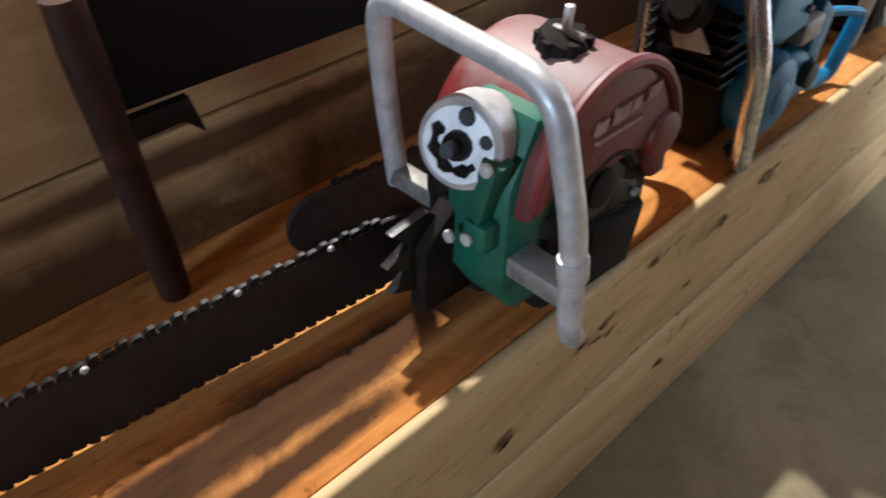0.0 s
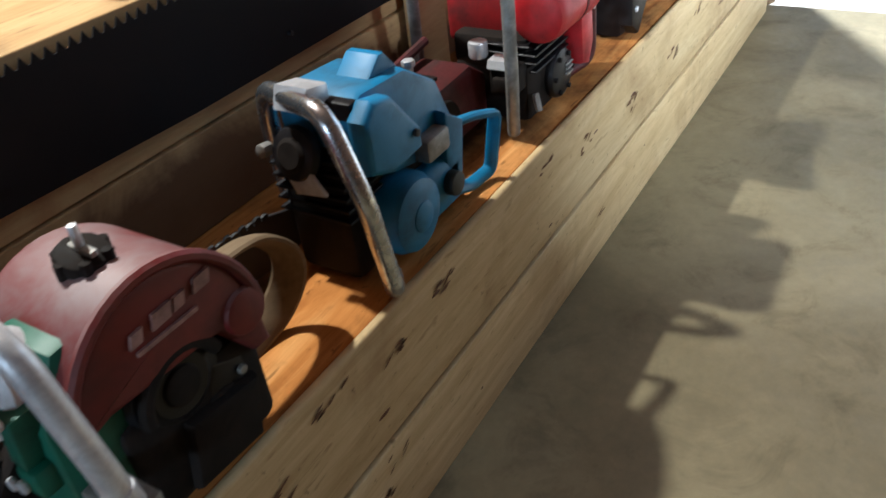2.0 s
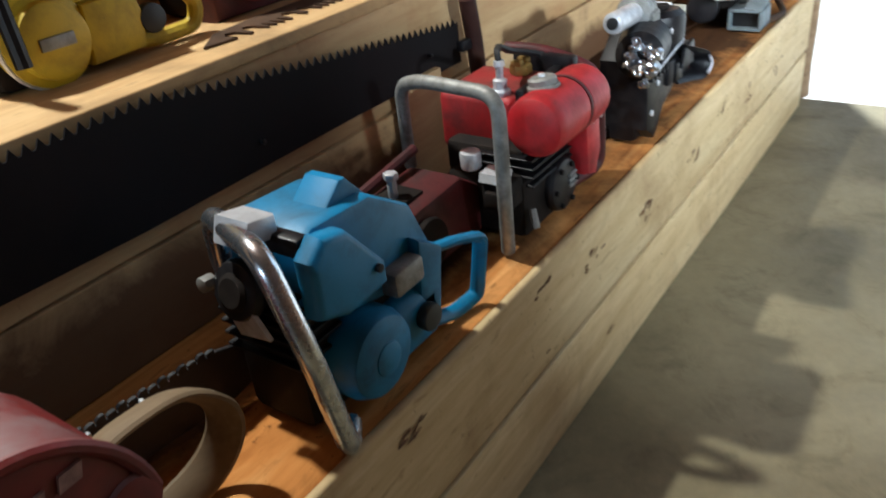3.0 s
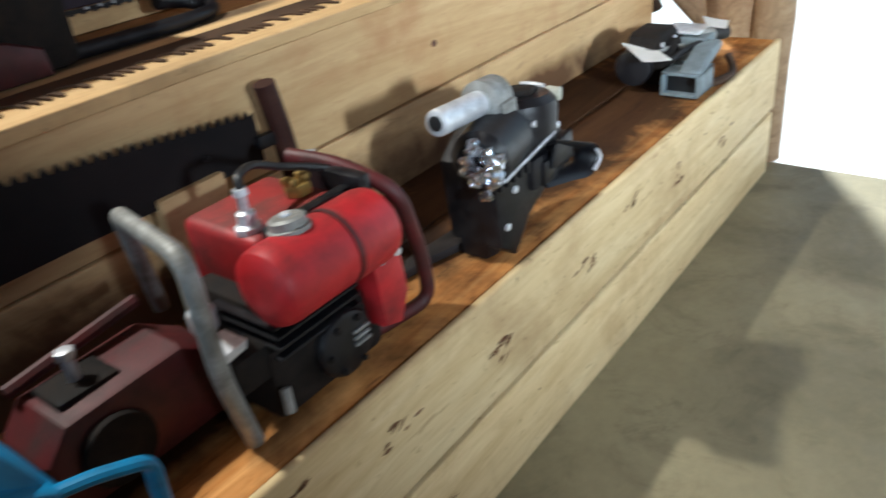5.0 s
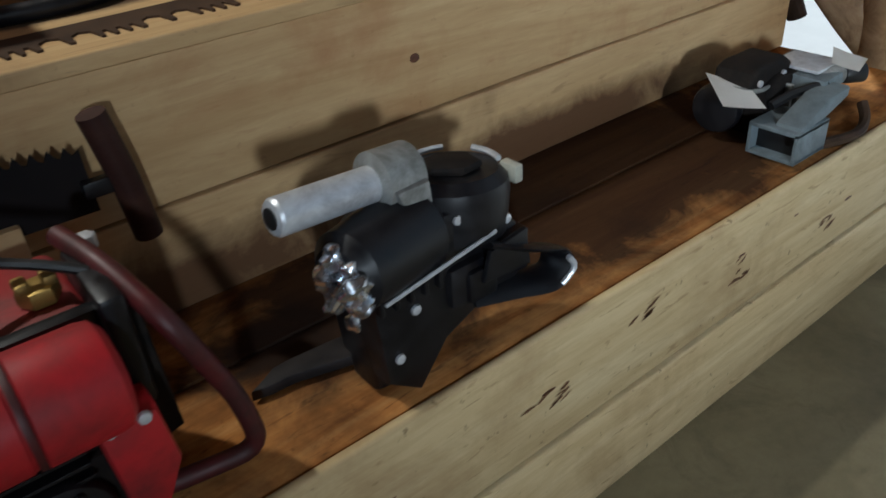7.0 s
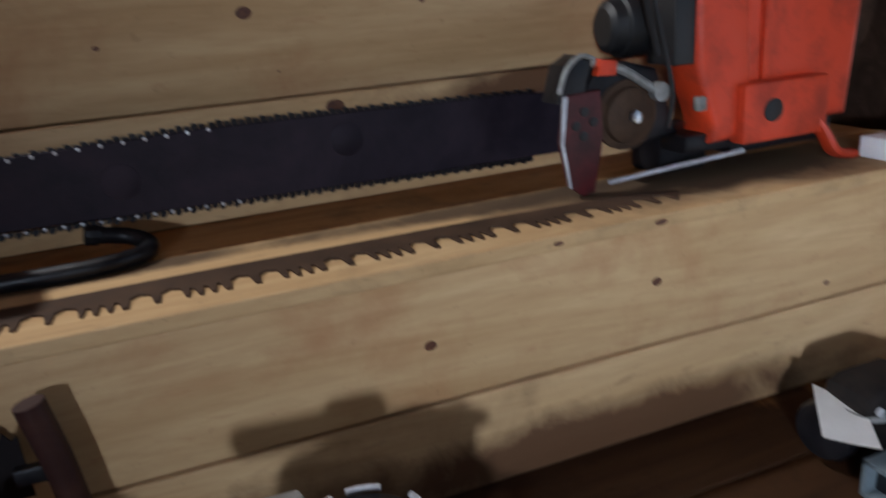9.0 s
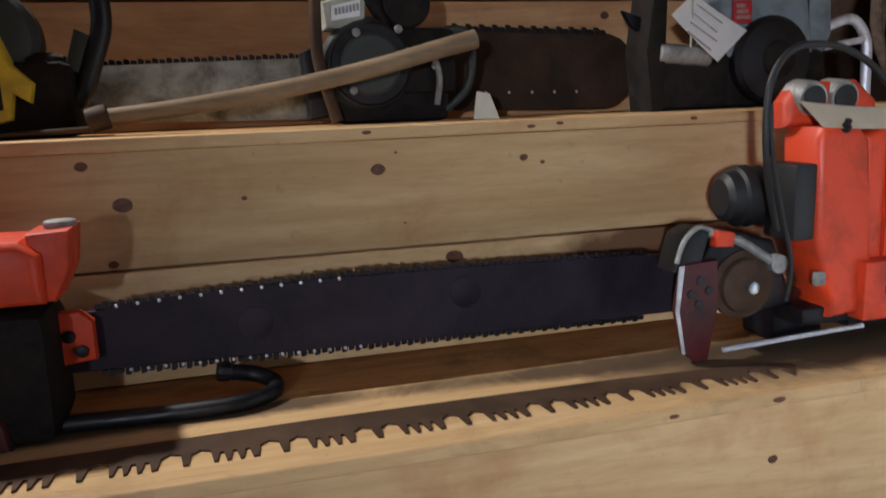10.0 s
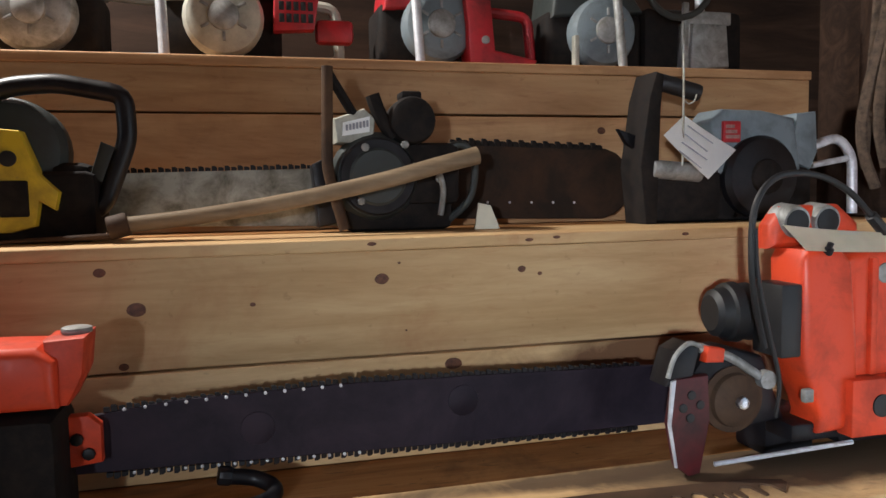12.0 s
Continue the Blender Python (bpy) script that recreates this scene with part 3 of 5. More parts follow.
def chain_run(a, b, parent, pitch=0.012, up=(0, 0, 1), mat=None, size=0.0036):
    """Saw chain along a straight edge: side links and raised cutters in one strip."""
    a, b, up = Vector(a), Vector(b), Vector(up)
    d = (b - a)
    n = int(d.length / pitch)
    d.normalize()
    w = d.cross(up).normalized()
    bm = bmesh.new()
    for i in range(n):
        p = a + d * pitch * (i + 0.5)
        tall = size * (1.6 if i % 2 else 0.9)
        quad = []
        for s in (-1, 1):
            quad.append([bm.verts.new(p + d * (pitch * 0.42 * k) + w * size * 0.7 * s + up * h) for k, h in ((-1, -size), (1, -size), (1, tall * 0.5), (0.2, tall), (-1, tall))])
        bm.faces.new(quad[0])
        bm.faces.new(quad[1][::-1])
        for k in range(5):
            bm.faces.new((quad[0][k], quad[0][(k + 1) % 5], quad[1][(k + 1) % 5], quad[1][k]))
    return part("chain", bm, mat or STEEL, parent)


def guide_bar(a, b, height, parent, mat, thick=0.006, tip=True, root=0.7):
    """A guide bar in a vertical plane from a (at the engine) to b (nose), with a rounded nose."""
    a, b = Vector(a), Vector(b)
    d = b - a
    ln = d.length
    outline = [(0, -height * root / 2), (ln * 0.08, -height / 2), (ln - height * 0.5, -height / 2)]
    outline += arc(ln - height * 0.5, 0, height / 2, -80, 80, 8)
    outline += [(ln - height * 0.5, height / 2), (ln * 0.08, height / 2), (0, height * root / 2)]
    bm = prism(outline, "y", -thick / 2, thick / 2, 0.001, 1)
    m = Matrix.Translation(a) @ d.to_track_quat("X", "Z").to_matrix().to_4x4()
    bmesh.ops.transform(bm, matrix=m, verts=bm.verts)
    return part("guide_bar", bm, mat, parent)


def fins(parent, x0, x1, y0, y1, z0, z1, n, mat):
    for i in range(n):
        z = z0 + (z1 - z0) * i / (n - 1)
        part("cooling_fin", box(x0, x1, y0, y1, z - 0.0018, z + 0.0018, 0.0008, 1), mat, parent)


# red and green chainsaw with a bent pipe handle
saw = thing("chainsaw", (-0.017, -0.034, S1 + 0.018), "dusty red and green vintage chainsaw with a bent pipe handle", "chainsaw", "chainsaws on show")
arch = arc(0.464, 0.132, 0.102, 176, 0, 22, 0.116) + [(0.570, 0.095), (0.548, 0.095), (0.515, 0.143), (0.40, 0.150)]
shroud = part("shroud", prism(arch, "y", 0.024, 0.160, 0.011, 3), RED_DUST_SHEEN, saw, "", False)
part("side_rim", sweep([Vector((x, 0.024, z)) for x, z in arch[1:22]], 0.006, 8), RED_DUST_SHEEN, shroud)
for i, (w, h) in enumerate(((0.012, 0.013), (0.020, 0.015), (0.012, 0.013), (0.018, 0.014))):
    x, z = 0.432 + i * 0.023, 0.196 + i * 0.002
    part("lettering_bar", prism([(x, z), (x + w, z + 0.001), (x + w + 0.004, z + h), (x + 0.004, z + h - 0.001)], "y", 0.0205, 0.0245, 0), WHITE_PRINT, shroud)
part("underline_bar", box(0.436, 0.50, 0.021, 0.0245, 0.186, 0.190, 0), WHITE_PRINT, shroud)
part("shroud_plug", drum((0.545, 0.03, 0.15), (0.545, 0.018, 0.15), 0.024, 0.2), RED_DUST_SHEEN, shroud)
cap = part("fuel_cap", drum((0.460, 0.088, 0.238), (0.460, 0.082, 0.258), 0.023, 0.2, 12), SOOT, saw, "dark cast fuel cap")
for k in range(6):
    a = k * math.pi / 3
    part("cap_lug", drum((0.460 + 0.021 * math.cos(a), 0.085 + 0.021 * math.sin(a), 0.242), (0.460 + 0.021 * math.cos(a), 0.084 + 0.021 * math.sin(a), 0.257), 0.005, 0.2, 8), SOOT, cap)
part("cap_wing", box(0.456, 0.464, 0.064, 0.102, 0.256, 0.262, 0.002), DULL, cap)
part("vent_stem", drum((0.460, 0.083, 0.256), (0.460, 0.081, 0.282), 0.004), STEEL, cap)
part("crankcase", prism([(0.372, 0.025), (0.352, 0.06), (0.356, 0.165), (0.385, 0.222), (0.42, 0.225), (0.44, 0.06), (0.415, 0.02)], "y", 0.044, 0.118, 0.008, 2), GREEN, saw, "green painted crankcase")
part("cover_strip", prism([(0.044, 0.195), (0.062, 0.200), (0.080, 0.140), (0.062, 0.130)], "x", 0.338, 0.362, 0.004), GREEN, saw)
part("cover_boss", box(0.336, 0.36, 0.052, 0.08, 0.105, 0.135, 0.006), GREEN, saw)
screws("cover_screw", ((0.338, 0.052, 0.196), (0.336, 0.070, 0.118), (0.337, 0.092, 0.108)), 0.0065, STEEL, saw, (-1, 0, 0), 0.006)
wheel = part("flywheel_cover", turned((0.385, 0.100, 0.188), (0.338, 0.086, 0.202), [(0, 0.037), (0.25, 0.040), (0.75, 0.040), (0.92, 0.038), (1, 0.032)], 28), STEEL, saw, "worn bare aluminium flywheel cover")
part("hub", turned((0.342, 0.087, 0.201), (0.318, 0.079, 0.209), [(0, 0.014), (0.4, 0.012), (0.5, 0.007), (1, 0.006)], 12), BLACK, wheel)
ax = Vector((0.338 - 0.385, 0.086 - 0.100, 0.202 - 0.188)).normalized()
e1 = ax.cross(Vector((0, 0, 1))).normalized()
e2 = ax.cross(e1)
face = Vector((0.338, 0.0860, 0.2020))
horseshoe = [face + (e1 * math.cos(radians(a)) + e2 * math.sin(radians(a))) * 0.021 for a in range(-40, 150, 14)]
part("hub_bracket", sweep(horseshoe, [0.0045 + 0.0022 * math.sin(k * 1.9) for k in range(len(horseshoe))], 8), BLACK, wheel, "dark curved hub bracket")
for k, rr in ((2, 0.007), (3, 0.009)):
    a = radians(60 * k + 80)
    c = face + (e1 * math.cos(a) + e2 * math.sin(a)) * 0.025
    part("slot", turned(tuple(c - ax * 0.002), tuple(c + ax * 0.0015), [(0, rr), (0.5, rr * 0.9), (1, rr * 0.7)], 9), BLACK, wheel)
blocks("engine_block", ((0.40, 0.56, 0.08, 0.165, -0.018, 0.12, 0.014), (0.40, 0.56, 0.035, 0.165, 0.0, 0.12, 0.014), (0.375, 0.43, 0.09, 0.17, 0.005, 0.17, 0.01)), SOOT, saw, "sooty black engine block")
part("starter_housing", turned((0.465, 0.06, 0.125), (0.465, 0.030, 0.125), [(0, 0.05), (0.6, 0.05), (0.8, 0.046), (0.85, 0.036), (1, 0.03)], 26), BLACK, saw)
part("starter_cup", drum((0.465, 0.034, 0.125), (0.465, 0.026, 0.125), 0.020, 0.3), SOOT, saw)
part("exhaust_box", prism([(0.44, 0.012), (0.525, 0.006), (0.54, 0.075), (0.455, 0.085)], "y", 0.022, 0.05, 0.008), SOOT, saw)
part("recoil_guard", sweep([Vector((0.468 + 0.043 * math.cos(radians(a)), 0.030, 0.118 + 0.043 * math.sin(radians(a)))) for a in range(20, 200, 12)], 0.007, 8), SOOT, saw)
part("pull_cord_boss", drum((0.50, 0.06, 0.06), (0.50, 0.034, 0.056), 0.030, 0.25), SOOT, saw)
part("recoil_plate", prism([(0.47, 0.035), (0.50, 0.02), (0.54, 0.05), (0.535, 0.10), (0.50, 0.115)], "y", 0.034, 0.05, 0.004), BLACK, saw)
screws("plate_screw", ((0.49, 0.034, 0.042), (0.528, 0.034, 0.088)), 0.005, DULL, saw)
pipe = rounded_path([(0.388, 0.222, 0.075), (0.376, 0.220, 0.18), (0.361, 0.205, 0.286), (0.350, 0.004, 0.280), (0.356, -0.022, 0.165), (0.366, -0.022, 0.050), (0.402, -0.004, 0.004)], 0.034, 6)
part("pipe_handle", sweep(pipe, 0.0112, 14), STEEL, saw, "grey bent steel pipe handle")
part("handle_joint", drum((0.358, -0.022, 0.140), (0.361, -0.022, 0.116), 0.0132, 0.15), STEEL, saw)
part("handle_bracket", box(0.358, 0.39, -0.016, 0.06, 0.075, 0.098, 0.004), DULL, saw)
part("handle_bracket", box(0.376, 0.396, 0.150, 0.224, 0.075, 0.098, 0.004), DULL, saw)
loop = smooth_path([(0.555, 0.118, 0.135), (0.600, 0.118, 0.140), (0.655, 0.12, 0.130), (0.694, 0.122, 0.090), (0.698, 0.130, 0.045), (0.672, 0.142, 0.006), (0.61, 0.145, -0.008), (0.55, 0.13, 0.01)], 5)
part("rear_handle", sweep(loop, 0.021, 12, None, 0.32), HANDLE_WOOD, saw, "flat worn rear grip loop")
part("bumper_spike", prism([(0.325, 0.035), (0.288, 0.050), (0.312, 0.064), (0.284, 0.082), (0.312, 0.094), (0.292, 0.115), (0.335, 0.120), (0.375, 0.08), (0.37, 0.02)], "y", 0.118, 0.129, 0.001), BLACK, saw)
bar = guide_bar((0.42, 0.182, 0.028), (-0.56, 0.268, 0.024), 0.080, saw, BLADE, 0.007)
chain_run((0.335, 0.189, 0.070), (-0.52, 0.2645, 0.066), saw, mat=BLACK)
chain_run((0.335, 0.189, -0.0135), (-0.52, 0.2645, -0.015), saw, up=(0, 0, -1), size=0.0026, mat=BLACK)
screws("chain_rivet", [(0.275 - 0.115 * k + 0.02 * (k % 2), 0.191 + 0.010 * k, 0.070 - 0.0006 * k) for k in range(7)], 0.0032, STEEL, saw, (0, -1, 0), 0.004)
part("bar_clamp", prism([(0.315, 0.015), (0.385, 0.012), (0.40, 0.11), (0.36, 0.125), (0.318, 0.09)], "y", 0.105, 0.128, 0.004), SOOT, saw, "dark oily bar clamp")

# blue chainsaw with a chromed front handle
saw = thing("chainsaw", (-0.006, -0.018, S1), "sky-blue vintage chainsaw with a chromed front handle", "chainsaw", "chainsaws on show")
part("front_handle", sweep(rounded_path([(0.806, 0.205, 0.09), (0.802, 0.205, 0.20), (0.792, 0.188, 0.248), (0.736, 0.052, 0.264), (0.738, 0.018, 0.16), (0.766, 0.020, 0.012), (0.80, 0.05, 0.010)], 0.028, 6), 0.0125, 14), CHROME, saw, "chromed steel front handle")
part("handle_clamp", prism([(0.755, 0.245), (0.765, 0.272), (0.80, 0.265), (0.80, 0.24)], "y", 0.095, 0.145, 0.004), STEEL, saw)
part("top_cover", prism([(0.79, 0.15), (0.79, 0.236), (0.815, 0.250), (0.905, 0.244), (0.972, 0.200), (1.008, 0.118), (0.99, 0.095), (0.86, 0.12)], "y", 0.062, 0.175, 0.010, 2), BLUE, saw)
part("cover_band", box(0.788, 0.806, 0.060, 0.177, 0.225, 0.2475, 0.003), BLACK, saw)
part("side_cover", prism([(0.778, 0.165), (0.778, 0.232), (0.80, 0.250), (0.835, 0.242), (0.885, 0.180), (0.885, 0.152), (0.82, 0.148)], "y", 0.034, 0.064, 0.009, 3), BLUE, saw)
part("cover_screw", drum((0.868, 0.036, 0.180), (0.868, 0.029, 0.180), 0.005), BLACK, saw)
part("air_scoop", prism([(0.845, 0.240), (0.880, 0.268), (0.890, 0.268), (0.925, 0.228)], "y", 0.080, 0.130, 0.003), BLUE, saw, "pointed blue air scoop")
part("starter_cover", turned((0.858, 0.085, 0.066), (0.858, 0.030, 0.066), [(0, 0.056), (0.6, 0.056), (0.88, 0.049), (1, 0.034)], 26), BLUE, saw)
part("starter_ring", turned((0.858, 0.033, 0.066), (0.858, 0.026, 0.066), [(0, 0.022), (0.6, 0.021), (1, 0.014)], 20), BLUE, saw)
part("fuel_tank", box(0.89, 0.99, 0.045, 0.155, 0.018, 0.10, 0.018, 3), BLUE, saw)
part("tank_cap", drum((0.948, 0.047, 0.064), (0.948, 0.030, 0.064), 0.018, 0.2, 16), OLIVE, saw, "dark screw cap of the fuel tank")
part("trigger_housing", prism([(0.945, 0.06), (0.955, 0.165), (1.0, 0.135), (0.985, 0.05)], "y", 0.045, 0.085, 0.006), BLUE, saw)
part("rear_handle", sweep(rounded_path([(0.985, 0.064, 0.128), (1.03, 0.050, 0.124), (1.073, 0.038, 0.112), (1.076, 0.054, 0.014), (1.03, 0.062, 0.010), (0.97, 0.068, 0.030)], 0.012, 4), 0.0105, 10, None, 0.65), BLUE, saw, "blue rear grip loop")
blocks("engine_block", ((0.772, 0.87, 0.078, 0.178, 0.004, 0.185, 0.012), (0.86, 0.97, 0.07, 0.165, 0.09, 0.15, 0.01)), SOOT, saw, "sooty black engine block")
part("carburettor", box(0.90, 0.955, 0.040, 0.075, 0.115, 0.148, 0.006), DULL, saw)
fins(saw, 0.764, 0.84, 0.070, 0.182, 0.10, 0.18, 6, BLACK)
part("muffler", drum((0.772, 0.128, 0.185), (0.750, 0.128, 0.192), 0.034, 0.3), BLACK, saw)
part("muffler_ring", turned((0.752, 0.128, 0.191), (0.746, 0.128, 0.193), [(0, 0.022), (0.5, 0.021), (1, 0.016)], 18), SOOT, saw)
part("muffler_plate", prism([(0.085, 0.145), (0.130, 0.140), (0.142, 0.165), (0.105, 0.176)], "x", 0.748, 0.754, 0.001), STEEL, saw, "bright bare metal plate")
part("front_bolt", drum((0.762, 0.172, 0.188), (0.746, 0.172, 0.190), 0.009, 0.2, 8), DULL, saw)
guide_bar((0.80, 0.195, 0.050), (0.27, 0.262, 0.048), 0.075, saw, BLADE)
chain_run((0.755, 0.2, 0.089), (0.32, 0.256, 0.087), saw, mat=BLACK)
screws("chain_rivet", ((0.66, 0.209, 0.086), (0.60, 0.217, 0.085), (0.50, 0.23, 0.085)), 0.003, STEEL, saw)

# red twin-tank saw in a pipe frame
saw = thing("chainsaw", (-0.005, 0, S1), "bright red vintage twin-tank chainsaw in a pipe frame", "chainsaw", "chainsaws on show")
part("front_frame", sweep(rounded_path([(1.255, 0.270, 0.09), (1.232, 0.252, 0.236), (1.208, 0.195, 0.256), (1.177, 0.046, 0.262), (1.178, 0.046, 0.12), (1.205, 0.062, 0.006)], 0.035, 6), 0.0105, 12), DULL, saw, "worn bare front pipe handle")
tank = part("round_tank", turned((1.240, 0.034, 0.190), (1.425, 0.038, 0.186), [(0, 0.022), (0.012, 0.036), (0.035, 0.0425), (0.07, 0.045), (0.13, 0.046), (0.55, 0.046), (0.56, 0.0445), (0.60, 0.0445), (0.61, 0.047), (0.9, 0.047), (0.95, 0.045), (0.985, 0.037), (1, 0.022)], 32), RED, saw, "glossy red cylindrical fuel tank")
part("tank_strap", turned((1.346, 0.036, 0.188), (1.352, 0.036, 0.188), [(0, 0.0462), (0.5, 0.047), (1, 0.0462)], 32), RED_DARK, tank)
cap = part("filler_cap", turned((1.304, 0.046, 0.229), (1.304, 0.049, 0.246), [(0, 0.024), (0.3, 0.024), (0.35, 0.021), (0.85, 0.021), (1, 0.017)], 20), DULL, tank, "dull metal filler cap")
part("cap_vent", drum((1.304, 0.049, 0.245), (1.304, 0.049, 0.250), 0.006, 0.3, 10), STEEL, cap)
part("oil_tank", box(1.288, 1.430, 0.090, 0.226, 0.115, 0.211, 0.012, 3), RED_GRIMY, saw, "dusty red square oil tank")
valve = part("fuel_tap", turned((1.307, 0.121, 0.209), (1.307, 0.121, 0.262), [(0, 0.016), (0.15, 0.016), (0.2, 0.011), (0.45, 0.011), (0.5, 0.006), (0.8, 0.006), (0.85, 0.009), (1, 0.008)], 8), STEEL, saw, "bright metal fuel tap")
part("fuel_hose", sweep(smooth_path([(1.307, 0.121, 0.258), (1.315, 0.128, 0.272), (1.35, 0.145, 0.268), (1.385, 0.145, 0.252), (1.42, 0.13, 0.240), (1.455, 0.11, 0.225)], 5), 0.0050, 8), RUBBER, saw, "black rubber fuel hose")
brass = part("brass_fitting", drum((1.400, 0.138, 0.211), (1.400, 0.138, 0.228), 0.018, 0.2, 6), metal("brass", (0.42, 0.28, 0.08), (0.20, 0.13, 0.05), 0.8, 0.4), saw, "tarnished brass fitting")
for k in (-1, 1):
    part("brass_lug", box(1.394 + 0.011 * k, 1.406 + 0.011 * k, 0.128, 0.148, 0.226, 0.236, 0.003), metal("brass_lug", (0.42, 0.28, 0.08), (0.20, 0.13, 0.05), 0.8, 0.4), brass)
blocks("saddle", ((1.30, 1.43, 0.076, 0.094, 0.195, 0.222, 0.005), (1.428, 1.450, 0.06, 0.17, 0.12, 0.235, 0.006)), BLACK, saw)
part("rear_frame", sweep(rounded_path([(1.435, 0.185, 0.240), (1.450, 0.120, 0.236), (1.470, 0.040, 0.205), (1.512, 0.052, 0.09), (1.525, 0.058, 0.012), (1.43, 0.075, 0.012), (1.30, 0.10, 0.012)], 0.03, 5), 0.0100, 12), RED_DARK, saw, "dull maroon rear pipe frame")
part("clamp_plate", prism([(1.43, 0.05), (1.44, 0.20), (1.462, 0.205), (1.468, 0.06)], "y", 0.085, 0.165, 0.005), SOOT, saw)
part("clamp_nut", drum((1.452, 0.165, 0.226), (1.452, 0.165, 0.242), 0.010, 0.2, 6), STEEL, saw)
blocks("engine_block", ((1.24, 1.42, 0.05, 0.19, 0.008, 0.105, 0.012), (1.26, 1.42, 0.06, 0.2, 0.09, 0.145, 0.01)), SOOT, saw, "sooty black engine")
part("crank_cover", drum((1.345, 0.056, 0.058), (1.345, 0.034, 0.058), 0.044, 0.2), BLACK, saw)
screws("cover_bolt", [(1.345 + 0.034 * math.cos(k * 1.05), 0.035, 0.058 + 0.034 * math.sin(k * 1.05)) for k in range(6)], 0.0045, SOOT, saw)
for k in range(3):
    part("cover_slot", box(1.352, 1.378, 0.030, 0.035, 0.050 + 0.009 * k, 0.054 + 0.009 * k, 0.001, 1), DULL, saw)
blocks("carburettor", ((1.20, 1.25, 0.055, 0.10, 0.07, 0.115, 0.006), (1.19, 1.21, 0.06, 0.09, 0.08, 0.105, 0.004)), SOOT, saw, "sooty carburettor body")
part("choke_plate", prism([(1.195, 0.118), (1.225, 0.122), (1.228, 0.132), (1.20, 0.130)], "y", 0.06, 0.10, 0.001), STEEL, saw, "bright bare choke plate")
part("drain_tap", drum((1.245, 0.040, 0.062), (1.238, 0.030, 0.035), 0.006, 0.2, 8), DULL, saw)
part("gear_leg", prism([(1.388, 0.148), (1.438, 0.150), (1.445, 0.085), (1.425, 0.045), (1.395, 0.055)], "y", 0.018, 0.065, 0.008), RED, saw, "red painted gear leg")
screws("leg_bolt", ((1.398, 0.018, 0.150), (1.425, 0.016, 0.150)), 0.006, STEEL, saw)
fins(saw, 1.25, 1.38, 0.040, 0.15, 0.095, 0.135, 4, BLACK)
part("gearbox", prism([(1.03, 0.01), (1.02, 0.085), (1.05, 0.118), (1.19, 0.124), (1.24, 0.09), (1.24, 0.01)], "y", 0.125, 0.225, 0.012, 2), RED_DARK, saw, "oily dark red gearbox")
part("gearbox_cover", drum((1.09, 0.127, 0.062), (1.09, 0.113, 0.062), 0.042, 0.2), SOOT, saw)
plug = part("oil_plug", drum((1.095, 0.178, 0.120), (1.095, 0.178, 0.155), 0.007, 0.2, 8), STEEL, saw, "bright oil plug")
part("plug_head", drum((1.095, 0.178, 0.152), (1.095, 0.178, 0.163), 0.011, 0.2, 6), STEEL, plug)
part("filler_plug", drum((1.225, 0.13, 0.122), (1.225, 0.13, 0.150), 0.016, 0.2, 12), STEEL, saw)
part("gearbox_plate", box(1.06, 1.13, 0.150, 0.205, 0.112, 0.126, 0.003), SOOT, saw)
part("drive_rail", sweep([Vector((1.04, 0.215, 0.13)), Vector((1.20, 0.215, 0.15))], 0.008, 8), RED_DARK, saw)

# long crosscut saw hung against the second step
saw = thing("crosscut_saw", (0, 0.322, 0), "long dark crosscut saw blade with upright wooden handles", "hand saw")
outline = [(1.497, 0.562), (1.2, 0.566), (0.80, 0.565), (0.40, 0.576), (0.17, 0.580), (0.165, 0.70)]
x = 0.18
while x < 1.48:
    top = 0.715 if x < 0.85 else 0.715 - 0.080 * ((x - 0.85) / 0.645) ** 0.85
    outline += [(x, top - 0.007), (x + 0.006, top + 0.004), (x + 0.012, top - 0.007)]
    x += 0.016
outline += [(1.495, 0.634)]
part("blade", prism(outline, "y", -0.0012, 0.0012, 0), GRIMY, saw, "dark oily toothed steel blade")
part("grip", sweep(rounded_path([(1.536, -0.012, 0.520), (1.528, -0.012, 0.60), (1.515, -0.012, 0.672)], 0.02, 3), [0.016] * 10, 12), DARK_WOOD, saw, "dark worn wooden handle")
part("handle_strap", box(1.485, 1.54, -0.016, -0.002, 0.583, 0.602, 0.002), BLACK, saw)
part("grip", sweep([Vector((0.156 - 0.002 * i, -0.022, 0.380 + 0.04 * i)) for i in range(9)], [0.016, 0.018, 0.018, 0.017, 0.017, 0.017, 0.018, 0.018, 0.016], 12), DARK_WOOD, saw, "dark worn wooden handle")
part("handle_strap", prism([(0.15, 0.555), (0.15, 0.578), (0.225, 0.578), (0.235, 0.535), (0.215, 0.555)], "y", -0.016, -0.003, 0.002), BLACK, saw)
for x in (0.5, 1.0, 1.4):
    part("hanging_nail", drum((x, 0.029, 0.60), (x, -0.008, 0.602), 0.004, 0.2, 8), BLACK, saw)

block = solid("wood_block", box(-0.052, 0.052, -0.012, 0.012, 0, 0.20, 0.003), PINE, "square offcut of pine leaning behind the red saw", "wood block", at=(1.365, 0.322, S1))

